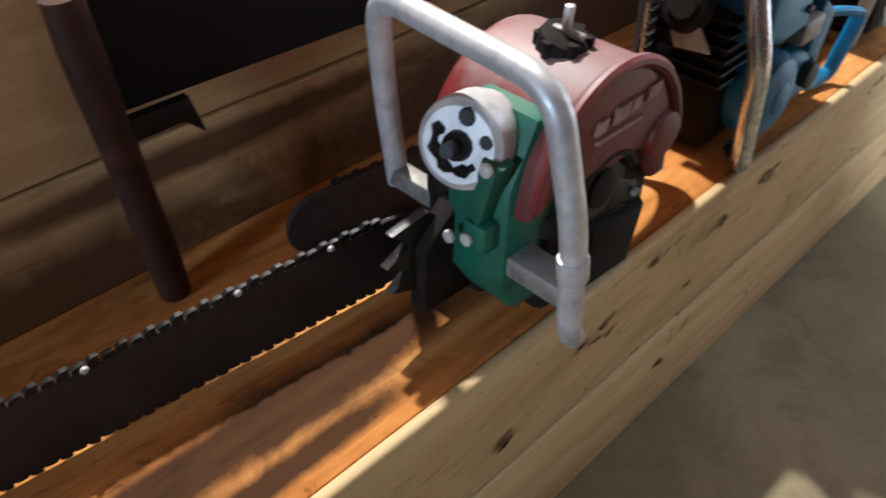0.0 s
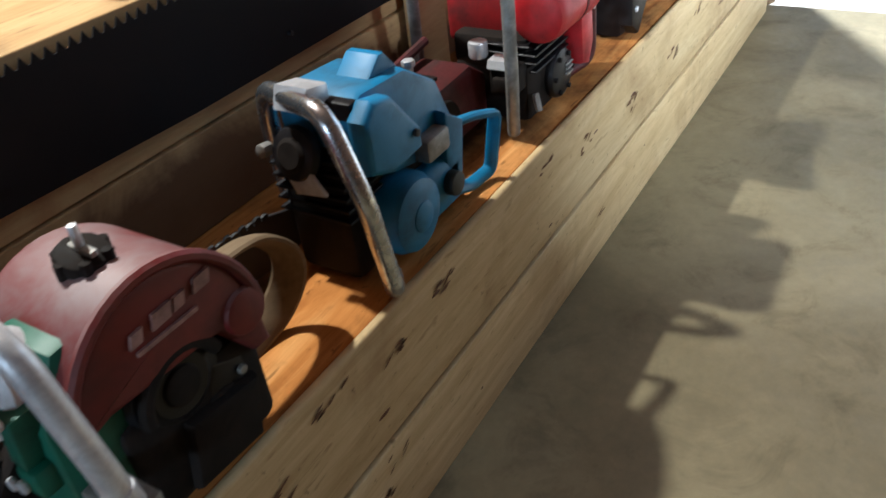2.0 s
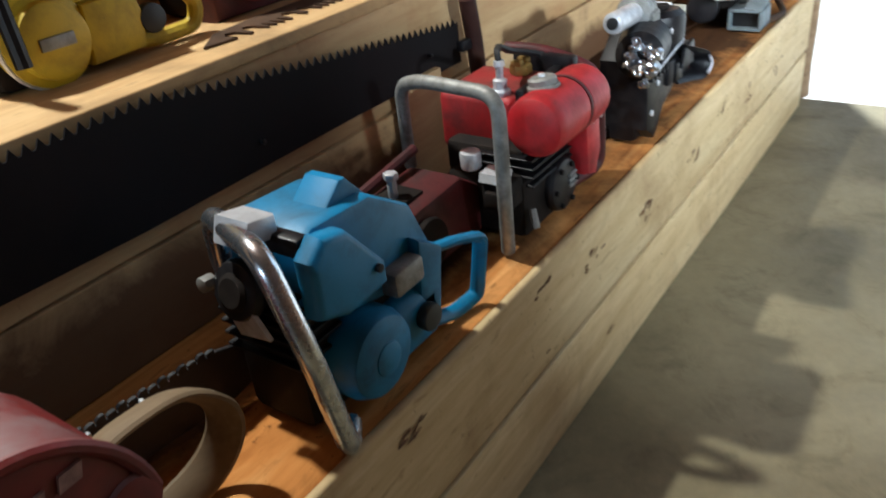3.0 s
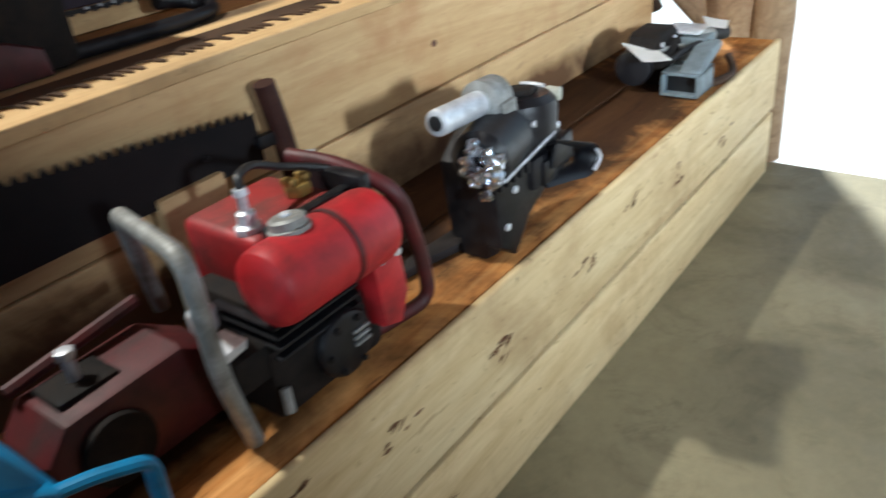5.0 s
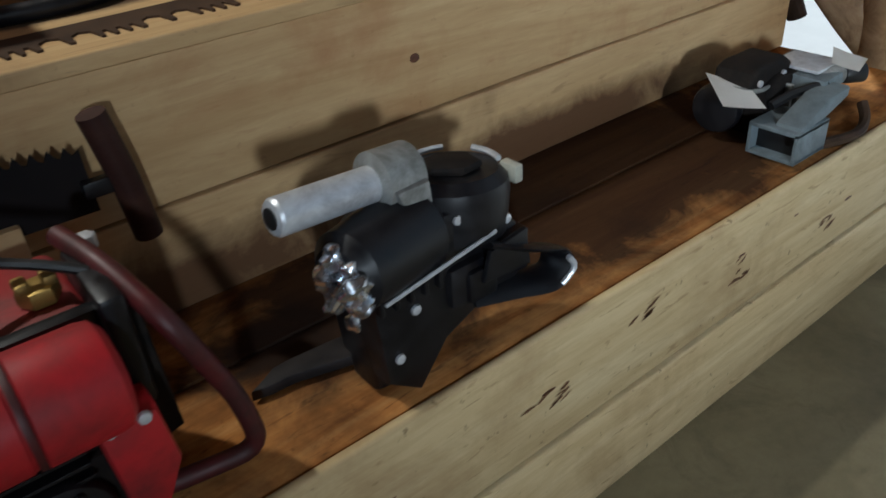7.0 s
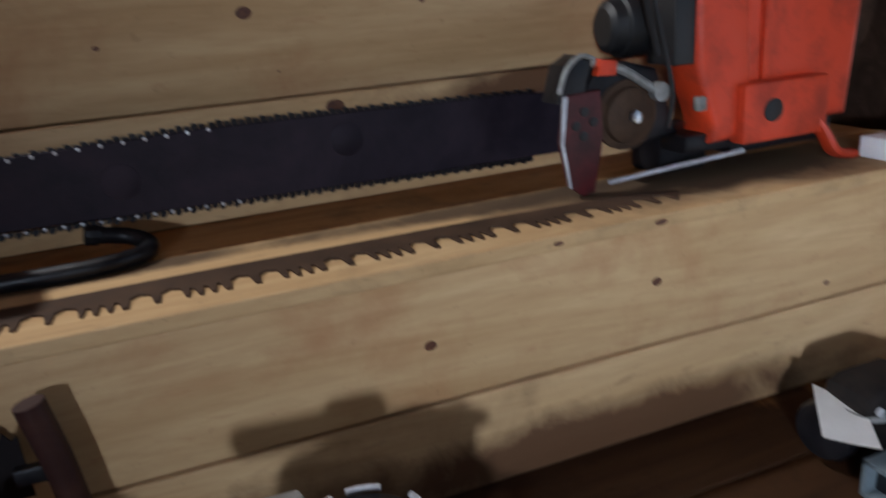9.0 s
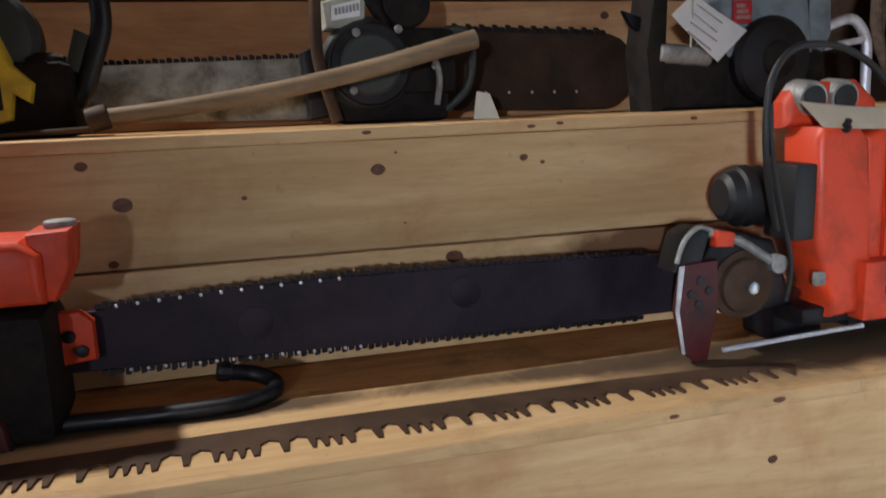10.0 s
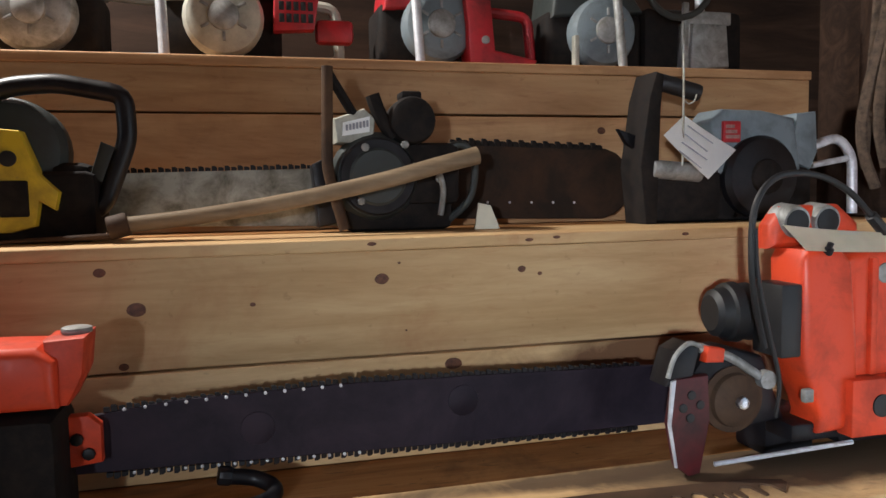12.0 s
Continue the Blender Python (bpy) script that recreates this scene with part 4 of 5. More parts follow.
# black auger-like power head with a steel tube
saw = thing("power_head", (-0.007, -0.008, S1), "black oily power head with a bare steel tube and fork", "power tool", "chainsaws on show")
tube = turned((1.585, 0.070, 0.246), (1.735, 0.082, 0.232), [(0, 0.0115), (0.01, 0.0165), (0.03, 0.0185), (1, 0.0185)], 22)
part("tube", tube, STEEL, saw, "bare steel tube")
part("tube_bore", drum((1.5835, 0.0699, 0.2462), (1.60, 0.0712, 0.2448), 0.0105, 0.05), RUBBER, saw)
part("collar", turned((1.695, 0.079, 0.236), (1.745, 0.083, 0.232), [(0, 0.022), (0.06, 0.031), (0.94, 0.031), (1, 0.026)], 28), DULL, saw, "worn grey clamp collar")
part("collar_leg", prism([(1.702, 0.235), (1.742, 0.235), (1.752, 0.15), (1.735, 0.14)], "y", 0.044, 0.062, 0.005), DULL, saw)
part("cylinder", turned((1.625, 0.038, 0.180), (1.74, 0.070, 0.175), [(0, 0.03), (0.1, 0.042), (0.9, 0.048), (1, 0.040)], 24), BLACK, saw)
def lump(centre, r, seed, squash=1.0):
    """A crumpled nugget of metal."""
    bm = bmesh.new()
    bmesh.ops.create_icosphere(bm, subdivisions=3, radius=r)
    for v in bm.verts:
        k = noise.noise(v.co * (1.3 / r) + Vector((seed * 3.7, seed, 0)))
        v.co = Vector(centre) + Vector((v.co.x * squash, v.co.y, v.co.z)) * (1 + 0.55 * k)
    for f in bm.faces:
        f.smooth = True
    return bm


for k in range(8):
    a = k * 0.8 + 0.3
    rr = 0.026 if k % 2 else 0.017
    part("head_bolt", lump((1.622 + 0.006 * (k % 3), 0.030 + rr * 1.05 * math.cos(a), 0.176 + rr * math.sin(a)), 0.0125, k, 1.2), CHROME, saw)
part("spark_plug", turned((1.622, 0.030, 0.172), (1.606, 0.026, 0.160), [(0, 0.010), (0.4, 0.010), (0.5, 0.006), (1, 0.004)], 8), CHROME, saw)
part("foil_tail", lump((1.628, 0.030, 0.132), 0.010, 21, 0.6), CHROME, saw)
part("crankcase", prism([(1.66, 0.03), (1.65, 0.16), (1.70, 0.20), (1.80, 0.20), (1.845, 0.15), (1.83, 0.09), (1.74, 0.05), (1.70, 0.0)], "y", 0.03, 0.125, 0.007, 2), BLACK, saw)
for k in range(5):
    part("cooling_rib", box(1.655 + k * 0.018, 1.660 + k * 0.018, 0.022, 0.034, 0.125, 0.195, 0.001, 1), BLACK, saw)
screws("case_screw", ((1.675, 0.032, 0.06), (1.70, 0.032, 0.11), (1.76, 0.032, 0.19), (1.825, 0.032, 0.165)), 0.006, STEEL, saw)
part("fan_housing", turned((1.79, 0.075, 0.15), (1.795, 0.080, 0.218), [(0, 0.058), (0.7, 0.062), (0.85, 0.060), (1, 0.050)], 30), BLACK, saw)
for a0, a1 in ((-20, 25), (60, 95), (110, 130)):
    part("worn_rim", sweep([Vector((1.795 + 0.054 * math.cos(radians(a0 + (a1 - a0) * k / 6)), 0.080 + 0.054 * math.sin(radians(a0 + (a1 - a0) * k / 6)), 0.2165)) for k in range(7)], 0.0035, 6), STEEL, saw, "bare chipped rim")
part("fan_cap", drum((1.794, 0.079, 0.217), (1.795, 0.080, 0.227), 0.033, 0.3, 6), SOOT, saw)
part("chip", box(1.845, 1.856, 0.035, 0.06, 0.195, 0.215, 0.002), PALE, saw, "pale chipped corner")
part("leg", prism([(1.655, 0.10), (1.72, 0.10), (1.725, 0.015), (1.70, 0.0), (1.66, 0.005)], "y", 0.055, 0.11, 0.008), BLACK, saw)
strap = smooth_path([(1.79, 0.026, 0.150), (1.84, 0.012, 0.130), (1.876, 0.010, 0.114), (1.884, 0.010, 0.096), (1.868, 0.010, 0.080), (1.82, 0.020, 0.088), (1.77, 0.03, 0.096)], 5)
part("fork_strap", sweep(strap, [0.021] * len(strap), 10, None, 0.22), BLACK, saw, "bent black strap guard")
part("strap_edge", sweep(smooth_path([(1.880, -0.010, 0.110), (1.888, -0.012, 0.094), (1.872, -0.010, 0.078)], 4), 0.0035, 8), STEEL, saw)
blocks("carburettor", ((1.79, 1.848, 0.018, 0.07, 0.098, 0.150, 0.004), (1.76, 1.80, 0.014, 0.05, 0.09, 0.13, 0.006)), BLACK, saw)
part("scoop_plate", prism([(1.775, 0.115), (1.785, 0.150), (1.835, 0.158), (1.842, 0.110)], "y", 0.008, 0.016, 0.003), BLACK, saw)
part("side_rod", sweep([Vector((1.66, 0.02, 0.14)), Vector((1.80, 0.018, 0.165))], 0.0025, 6), STEEL, saw)
part("fuel_pan", box(1.74, 1.84, 0.02, 0.12, 0.085, 0.14, 0.012), BLACK, saw)
blade = prism([(1.553, 0.142), (1.580, 0.156), (1.590, 0.162), (1.61, 0.163), (1.71, 0.155), (1.71, 0.105), (1.63, 0.128), (1.60, 0.136), (1.575, 0.137)], "z", 0.0, 0.014, 0.002)
part("bit", blade, BLADE, saw, "short flat dark steel bit")

# grey machine with paper tags near the doorway
saw = thing("power_head", (0.078, 0.012, S1), "grey cast power head with paper tags near the doorway", "power tool", "chainsaws on show")
part("body", prism([(2.40, 0.01), (2.40, 0.09), (2.44, 0.105), (2.52, 0.105), (2.56, 0.06), (2.54, 0.01)], "y", 0.10, 0.19, 0.010, 2), SOOT, saw, "sooty engine body")
for k in range(4):
    part("cooling_fin", box(2.455 + k * 0.022, 2.461 + k * 0.022, 0.088, 0.105, 0.02, 0.09, 0.001, 1), DULL, saw)
top = part("top_cover", prism([(2.375, 0.090), (2.382, 0.120), (2.40, 0.128), (2.475, 0.128), (2.495, 0.115), (2.495, 0.085)], "y", 0.115, 0.190, 0.010, 3), SOOT, saw, "dark oily top cover")
part("cover_lip", sweep(smooth_path([(2.372, 0.185, 0.096), (2.372, 0.14, 0.094), (2.39, 0.112, 0.092), (2.45, 0.108, 0.092)], 4), 0.004, 8), DULL, top)
screws("cover_screw", ((2.392, 0.113, 0.104), (2.46, 0.113, 0.104)), 0.006, STEEL, saw)
part("recoil_housing", drum((2.385, 0.17, 0.055), (2.355, 0.165, 0.055), 0.042, 0.25), BLACK, saw)
arm = prism([(2.36, 0.048), (2.365, 0.062), (2.44, 0.092), (2.50, 0.094), (2.50, 0.078), (2.44, 0.060)], "y", 0.014, 0.060, 0.006)
part("arm", arm, GREY, saw, "pale grey cast arm")
part("bridge", prism([(2.47, 0.078), (2.475, 0.100), (2.58, 0.104), (2.575, 0.080)], "y", 0.045, 0.165, 0.006), GREY, saw)
part("bridge_plate", box(2.485, 2.565, 0.065, 0.150, 0.104, 0.110, 0.002), STEEL, saw, "bright worn top plate")
ch = boxes((2.352, 2.445, 0.012, 0.018, 0.006, 0.056, 0.001), (2.352, 2.445, 0.090, 0.096, 0.006, 0.056, 0.001), (2.352, 2.445, 0.012, 0.096, 0.050, 0.057, 0.001), (2.352, 2.445, 0.012, 0.096, 0.004, 0.010, 0.001))
part("channel", ch, GREY, saw, "pale grey square channel end")
part("channel_core", box(2.372, 2.44, 0.018, 0.090, 0.010, 0.050, 0.001), RUBBER, saw)
part("fuel_line", sweep(smooth_path([(2.40, 0.09, 0.070), (2.44, 0.075, 0.084), (2.49, 0.05, 0.092)], 4), 0.008, 8), RUBBER, saw)
part("crossbar", drum((2.50, 0.085, 0.094), (2.555, 0.046, 0.094), 0.014, 0.2), DULL, saw)
part("grip_end", drum((2.545, 0.053, 0.094), (2.575, 0.032, 0.094), 0.017, 0.2), RUBBER, saw)
part("skid", sweep(smooth_path([(2.43, 0.026, 0.008), (2.52, 0.000, 0.008), (2.585, 0.016, 0.010), (2.605, 0.035, 0.03)], 5), 0.009, 8), RUSTY, saw)


def sheet(points, mat, name, parent, label="", thick=0.0012):
    """A slightly curled rectangle of paper between four corners."""
    a, b, c, d = [Vector(p) for p in points]
    nrm = (b - a).cross(d - a).normalized()
    bm = bmesh.new()
    grid = []
    n = 6
    for i in range(n + 1):
        u = i / n
        grid.append([bm.verts.new(a.lerp(b, u).lerp(d.lerp(c, u), v) + nrm * 0.02 * (b - a).length * (4 * u * (1 - u))) for v in (0, 0.5, 1)])
    for p, q in zip(grid, grid[1:]):
        for k in range(2):
            bm.faces.new((p[k], p[k + 1], q[k + 1], q[k])).smooth = True
    bmesh.ops.solidify(bm, geom=bm.faces[:], thickness=thick)
    return part(name, bm, mat, parent, label)


sheet([(2.372, 0.200, 0.108), (2.395, 0.138, 0.100), (2.350, 0.070, 0.086), (2.305, 0.118, 0.090)], PAPER, "paper_tag", saw, "curled white paper tag")
sheet([(2.565, 0.086, 0.128), (2.560, 0.024, 0.122), (2.505, 0.010, 0.118), (2.505, 0.056, 0.122)], PAPER, "paper_tag", saw, "curled white paper tag")

# ---- tools on the second step ----
S2 = TOPS[1]

# long raker-toothed saw lying flat along the edge
saw = thing("raker_saw", (0, 0, S2), "rusty raker-toothed crosscut blade lying flat along the step edge", "hand saw")
outline = [(1.005, 0.40), (1.06, 0.445), (1.15, 0.458), (1.3, 0.462), (1.7, 0.468), (2.1, 0.462), (2.34, 0.446), (2.385, 0.43), (2.385, 0.418)]
x, k = 2.36, 0
while x > 1.08:
    base = 0.400 + 0.012 * (x - 2.1) ** 2 * (1 if x > 2.1 else 0.2)
    if k % 5 in (0, 1):
        outline += [(x, base - 0.012), (x - 0.004, base + 0.018), (x - 0.016, base + 0.024), (x - 0.026, base + 0.014), (x - 0.028, base - 0.012)]
        x -= 0.034
    else:
        outline += [(x, base - 0.014), (x - 0.004, base + 0.010), (x - 0.009, base + 0.010), (x - 0.011, base - 0.012)]
        x -= 0.015
    k += 1
outline += [(1.06, 0.392)]
part("blade", prism(outline, "z", 0.0006, 0.0034, 0), RUSTY, saw, "rust-brown toothed steel blade")

hook = thing("cant_hook", (0, 0, S2), "black iron rod with a curled hook lying on the step", "hook")
part("rod", sweep(smooth_path([(1.12, 0.545, 0.012), (1.30, 0.55, 0.012), (1.50, 0.535, 0.012), (1.60, 0.535, 0.013), (1.645, 0.56, 0.014), (1.65, 0.59, 0.018), (1.625, 0.61, 0.026), (1.59, 0.608, 0.034)], 6), 0.0115, 12), BLACK, hook)
part("hook_tip", drum((1.592, 0.608, 0.034), (1.572, 0.606, 0.038), 0.014, 0.3, 10), BLACK, hook)

# red saw with the great guide bar
saw = thing("chainsaw", (0.092, 0.035, S2), "orange-red chainsaw with a very long dark guide bar", "chainsaw", "chainsaws on show", size=0.95)
part("tank", prism([(1.10, 0.185), (1.10, 0.255), (1.13, 0.275), (1.34, 0.268), (1.362, 0.25), (1.362, 0.185)], "y", 0.50, 0.62, 0.014, 3), ORANGE, saw)
part("tank_end", prism([(1.345, 0.185), (1.345, 0.275), (1.398, 0.278), (1.392, 0.225), (1.372, 0.185)], "y", 0.52, 0.61, 0.006), ORANGE, saw)
part("tank_cap", drum((1.380, 0.565, 0.276), (1.380, 0.565, 0.286), 0.021, 0.2, 16), DULL, saw, "pale metal filler cap")
part("engine_block", box(1.08, 1.36, 0.50, 0.64, 0.0, 0.175, 0.02), SOOT, saw)
part("lower_cover", prism([(1.08, 0.0), (1.08, 0.08), (1.25, 0.060), (1.30, 0.04), (1.305, 0.0)], "y", 0.487, 0.56, 0.01), RED_DARK, saw)
round_cover = part("clutch_cover", turned((1.170, 0.50, 0.082), (1.170, 0.462, 0.082), [(0, 0.064), (0.6, 0.066), (0.9, 0.060), (1, 0.048)], 28), RED, saw, "round red clutch cover")
part("cover_centre", drum((1.185, 0.466, 0.105), (1.185, 0.454, 0.105), 0.048, 0.2), SOOT, round_cover)
clamp = part("bar_clamp", prism([(1.322, 0.095), (1.318, 0.155), (1.385, 0.155), (1.402, 0.14), (1.402, 0.085), (1.34, 0.078)], "y", 0.578, 0.602, 0.004), ORANGE, saw, "red bar clamp plate with dark bolts")
for p in ((1.345, 0.135), (1.37, 0.122), (1.345, 0.11), (1.385, 0.10)):
    part("clamp_bolt", drum((p[0], 0.579, p[1]), (p[0], 0.571, p[1]), 0.009, 0.2, 8), BLACK, clamp)
part("guide_bar", prism([(1.34, 0.060), (1.50, 0.058), (1.75, 0.052), (2.0, 0.048), (2.25, 0.046), (2.37, 0.046), (2.385, 0.09), (2.37, 0.148), (2.25, 0.154), (2.0, 0.160), (1.75, 0.164), (1.50, 0.160), (1.40, 0.148), (1.34, 0.142)], "y", 0.608, 0.616, 0.0015, 1), OILY, saw, "very long dark oily guide bar")
for p in ((1.62, 0.105), (1.95, 0.12)):
    part("bar_mark", drum((p[0], 0.609, p[1]), (p[0], 0.6065, p[1]), 0.026, 0.05, 20), OILY, saw)
for a, b, u in (((1.40, 0.612, 0.153), (1.75, 0.612, 0.168), 1), ((1.75, 0.612, 0.168), (2.28, 0.612, 0.154), 1), ((1.40, 0.612, 0.054), (2.28, 0.612, 0.041), -1)):
    chain_run(a, b, saw, 0.0105, (0, 0, u), BLACK, 0.0036)
screws("rivet", [(1.43 + 0.029 * i, 0.609, (0.152 + 0.000045 * i * (30 - i))) for i in range(12)], 0.0026, STEEL, saw, (0, -1, 0), 0.004)
screws("rivet", [(1.44 + 0.024 * i, 0.609, 0.056 - 0.0004 * i) for i in range(15)], 0.0026, STEEL, saw, (0, -1, 0), 0.004)

# large orange power head with an elbow intake
saw = thing("chainsaw", (0.092, 0.035, S2), "large orange-red two-man chainsaw power head with a paper tag", "chainsaw", "chainsaws on show", size=0.95)
part("housing", prism([(2.505, 0.085), (2.466, 0.185), (2.460, 0.345), (2.470, 0.362), (2.535, 0.362), (2.556, 0.340), (2.570, 0.21), (2.578, 0.065), (2.50, 0.060)], "y", 0.43, 0.518, 0.014, 3), ORANGE, saw, "scratched orange-red housing")
part("side_housing", prism([(2.565, 0.07), (2.56, 0.345), (2.60, 0.362), (2.80, 0.35), (2.82, 0.30), (2.80, 0.07)], "y", 0.445, 0.60, 0.016, 3), ORANGE, saw)
part("cover_panel", box(2.545, 2.72, 0.415, 0.45, 0.055, 0.150, 0.004), ORANGE, saw, "orange panel with bare worn edges")
part("panel_hole", drum((2.603, 0.4155, 0.105), (2.603, 0.4125, 0.105), 0.019, 0.05), RUBBER, saw)
part("panel_rib", box(2.598, 2.612, 0.436, 0.450, 0.15, 0.345, 0.004), ORANGE, saw)
part("badge", drum((2.632, 0.448, 0.318), (2.632, 0.443, 0.318), 0.017, 0.1), DULL, saw, "pale round badge")
part("recess", box(2.425, 2.464, 0.436, 0.508, 0.190, 0.308, 0.004), RUBBER, saw)
part("air_filter", turned((2.44, 0.545, 0.250), (2.372, 0.55, 0.250), [(0, 0.050), (0.3, 0.047), (0.35, 0.052), (0.6, 0.050), (0.65, 0.044), (0.9, 0.040), (1, 0.03)], 24), RUBBER, saw, "black rubber intake boot")
part("intake_hood", prism([(2.444, 0.36), (2.446, 0.400), (2.470, 0.430), (2.58, 0.432), (2.62, 0.40), (2.62, 0.36)], "y", 0.485, 0.535, 0.018, 4), ORANGE, saw)
for x in (2.486, 2.545):
    ring = part("intake_pipe", turned((x, 0.52, 0.408), (x, 0.478, 0.404), [(0, 0.028), (0.8, 0.028), (1, 0.025)], 20), DULL, saw)
    part("intake_mouth", drum((x, 0.479, 0.404), (x, 0.4755, 0.404), 0.021, 0.05), RUBBER, ring)
tag = sheet([(2.440, 0.456, 0.402), (2.65, 0.452, 0.384), (2.665, 0.425, 0.354), (2.462, 0.428, 0.362)], CARD, "paper_tag", saw, "cream card tag lying on the housing")
part("tag_knob", turned((2.508, 0.436, 0.355), (2.508, 0.428, 0.372), [(0, 0.008), (0.5, 0.008), (0.6, 0.005), (1, 0.005)], 10), BLACK, saw)
part("cable", sweep(smooth_path([(2.398, 0.44, 0.21), (2.372, 0.43, 0.28), (2.356, 0.42, 0.36), (2.362, 0.42, 0.435), (2.400, 0.42, 0.478), (2.470, 0.42, 0.480), (2.53, 0.42, 0.455), (2.575, 0.42, 0.415), (2.61, 0.425, 0.385)], 6), 0.0052, 10), RUBBER, saw, "black control cable in a high loop")
part("cable", sweep(smooth_path([(2.360, 0.417, 0.40), (2.366, 0.417, 0.33), (2.388, 0.418, 0.24), (2.410, 0.42, 0.16), (2.412, 0.43, 0.10)], 6), 0.0035, 8), RUBBER, saw)
part("cable_sleeve", drum((2.575, 0.42, 0.415), (2.60, 0.423, 0.393), 0.010, 0.2, 10), RUBBER, saw)
part("clutch_cover", prism([(2.315, 0.12), (2.30, 0.165), (2.325, 0.20), (2.375, 0.20), (2.43, 0.185), (2.475, 0.075), (2.38, 0.065), (2.33, 0.09)], "y", 0.485, 0.56, 0.008), BLACK, saw)
drum_ob = part("sprocket_drum", turned((2.372, 0.50, 0.118), (2.372, 0.462, 0.118), [(0, 0.052), (0.2, 0.055), (0.5, 0.055), (0.55, 0.045), (0.8, 0.043), (1, 0.030)], 28), RUSTY, saw, "rusty sprocket drum")
part("sprocket_nut", drum((2.372, 0.463, 0.118), (2.372, 0.452, 0.118), 0.011, 0.25, 8), CHROME, drum_ob)
part("cover_arm", sweep(smooth_path([(2.315, 0.49, 0.205), (2.36, 0.48, 0.19), (2.40, 0.475, 0.165), (2.42, 0.47, 0.15)], 5), 0.0075, 10), DULL, saw)
part("arm_eye", turned((2.424, 0.478, 0.150), (2.424, 0.462, 0.150), [(0, 0.015), (1, 0.015)], 14), DULL, saw)
part("guard_upper", prism([(2.245, 0.15), (2.262, 0.205), (2.288, 0.218), (2.306, 0.21), (2.29, 0.15)], "y", 0.475, 0.53, 0.004), BLACK, saw, "chipped black chain guard")
part("guard_edge", sweep(smooth_path([(2.246, 0.472, 0.165), (2.258, 0.472, 0.198), (2.282, 0.472, 0.218), (2.305, 0.472, 0.212)], 4), 0.004, 8), DULL, saw)
part("guard_stripe", prism([(2.312, 0.185), (2.318, 0.21), (2.348, 0.205), (2.346, 0.183)], "y", 0.470, 0.49, 0.003), ORANGE, saw)
guard = part("guard_plate", prism([(2.258, 0.162), (2.318, 0.165), (2.322, 0.09), (2.305, 0.005), (2.285, -0.004 + 0.006), (2.262, 0.02), (2.248, 0.09)], "y", 0.470, 0.488, 0.004), RED_DARK, saw, "dark red tapered guard plate with worn rim")
part("guard_rim", prism([(2.250, 0.160), (2.258, 0.162), (2.250, 0.09), (2.262, 0.02), (2.258, 0.02), (2.245, 0.09)], "y", 0.4665, 0.472, 0.001), STEEL, guard)
for p in ((2.287, 0.135), (2.272, 0.115), (2.303, 0.118), (2.285, 0.098)):
    part("guard_hole", drum((p[0], 0.4705, p[1]), (p[0], 0.468, p[1]), 0.0075, 0.05, 12), RUBBER, guard)
part("throttle_lever", box(2.462, 2.48, 0.424, 0.436, 0.118, 0.14, 0.003), DULL, saw)
blocks("base_skid", ((2.46, 2.56, 0.515, 0.60, 0.0, 0.075, 0.008), (2.46, 2.56, 0.45, 0.52, 0.045, 0.075, 0.006), (2.56, 2.78, 0.46, 0.60, 0.03, 0.07, 0.008)), BLACK, saw)
part("base_rod", sweep([Vector((2.33, 0.47, 0.018)), Vector((2.57, 0.44, 0.04))], 0.004, 8), STEEL, saw)
part("rear_foot", sweep(smooth_path([(2.70, 0.44, 0.09), (2.72, 0.42, 0.05), (2.735, 0.41, 0.02), (2.77, 0.405, 0.012)], 4), 0.018, 10, None, 0.5), ORANGE, saw)

plate = solid("white_card", box(-0.09, 0.09, -0.03, 0.03, 0, 0.035, 0.004), PAPER, "white card box near the end of the step", "card", at=(2.84, 0.40, S2))

# yellow saw further along the second step
saw = thing("chainsaw", (-0.035, 0, S2), "yellow vintage chainsaw with a black engine", "chainsaw", "chainsaws on show")
cover = part("crank_cover", turned((0.875, 0.50, 0.055), (0.875, 0.452, 0.055), [(0, 0.058), (0.6, 0.058), (0.7, 0.048), (0.95, 0.046), (1, 0.040)], 28), YELLOW, saw)
part("name_bar", box(0.852, 0.898, 0.449, 0.453, 0.047, 0.062, 0.001), DULL, cover)
part("rim", turned((0.875, 0.485, 0.055), (0.875, 0.475, 0.055), [(0, 0.060), (0.5, 0.062), (1, 0.060)], 28), STEEL, cover)
part("top_cover", prism([(0.83, 0.095), (0.835, 0.125), (1.02, 0.130), (1.035, 0.105), (1.02, 0.085), (0.86, 0.085)], "y", 0.47, 0.58, 0.008), YELLOW, saw)
part("top_slot", box(0.96, 0.985, 0.4655, 0.475, 0.098, 0.114, 0.002), RUBBER, saw)
part("top_strip", box(0.85, 1.02, 0.47, 0.57, 0.134, 0.150, 0.004), BLACK, saw)
part("side_plate", prism([(0.92, 0.01), (0.925, 0.085), (1.0, 0.088), (1.01, 0.05), (1.0, 0.012)], "y", 0.462, 0.50, 0.005), YELLOW, saw)
part("side_hole", drum((1.02, 0.475, 0.045), (1.02, 0.46, 0.045), 0.020, 0.1), RUBBER, saw)
part("engine_block", box(0.81, 1.0, 0.495, 0.60, 0.0, 0.12, 0.015), SOOT, saw)
part("rear_handle", sweep(rounded_path([(1.02, 0.49, 0.105), (1.07, 0.488, 0.085), (1.112, 0.485, 0.045), (1.10, 0.485, 0.014), (1.03, 0.487, 0.012), (0.99, 0.49, 0.02)], 0.02, 4), 0.011, 10), YELLOW, saw)
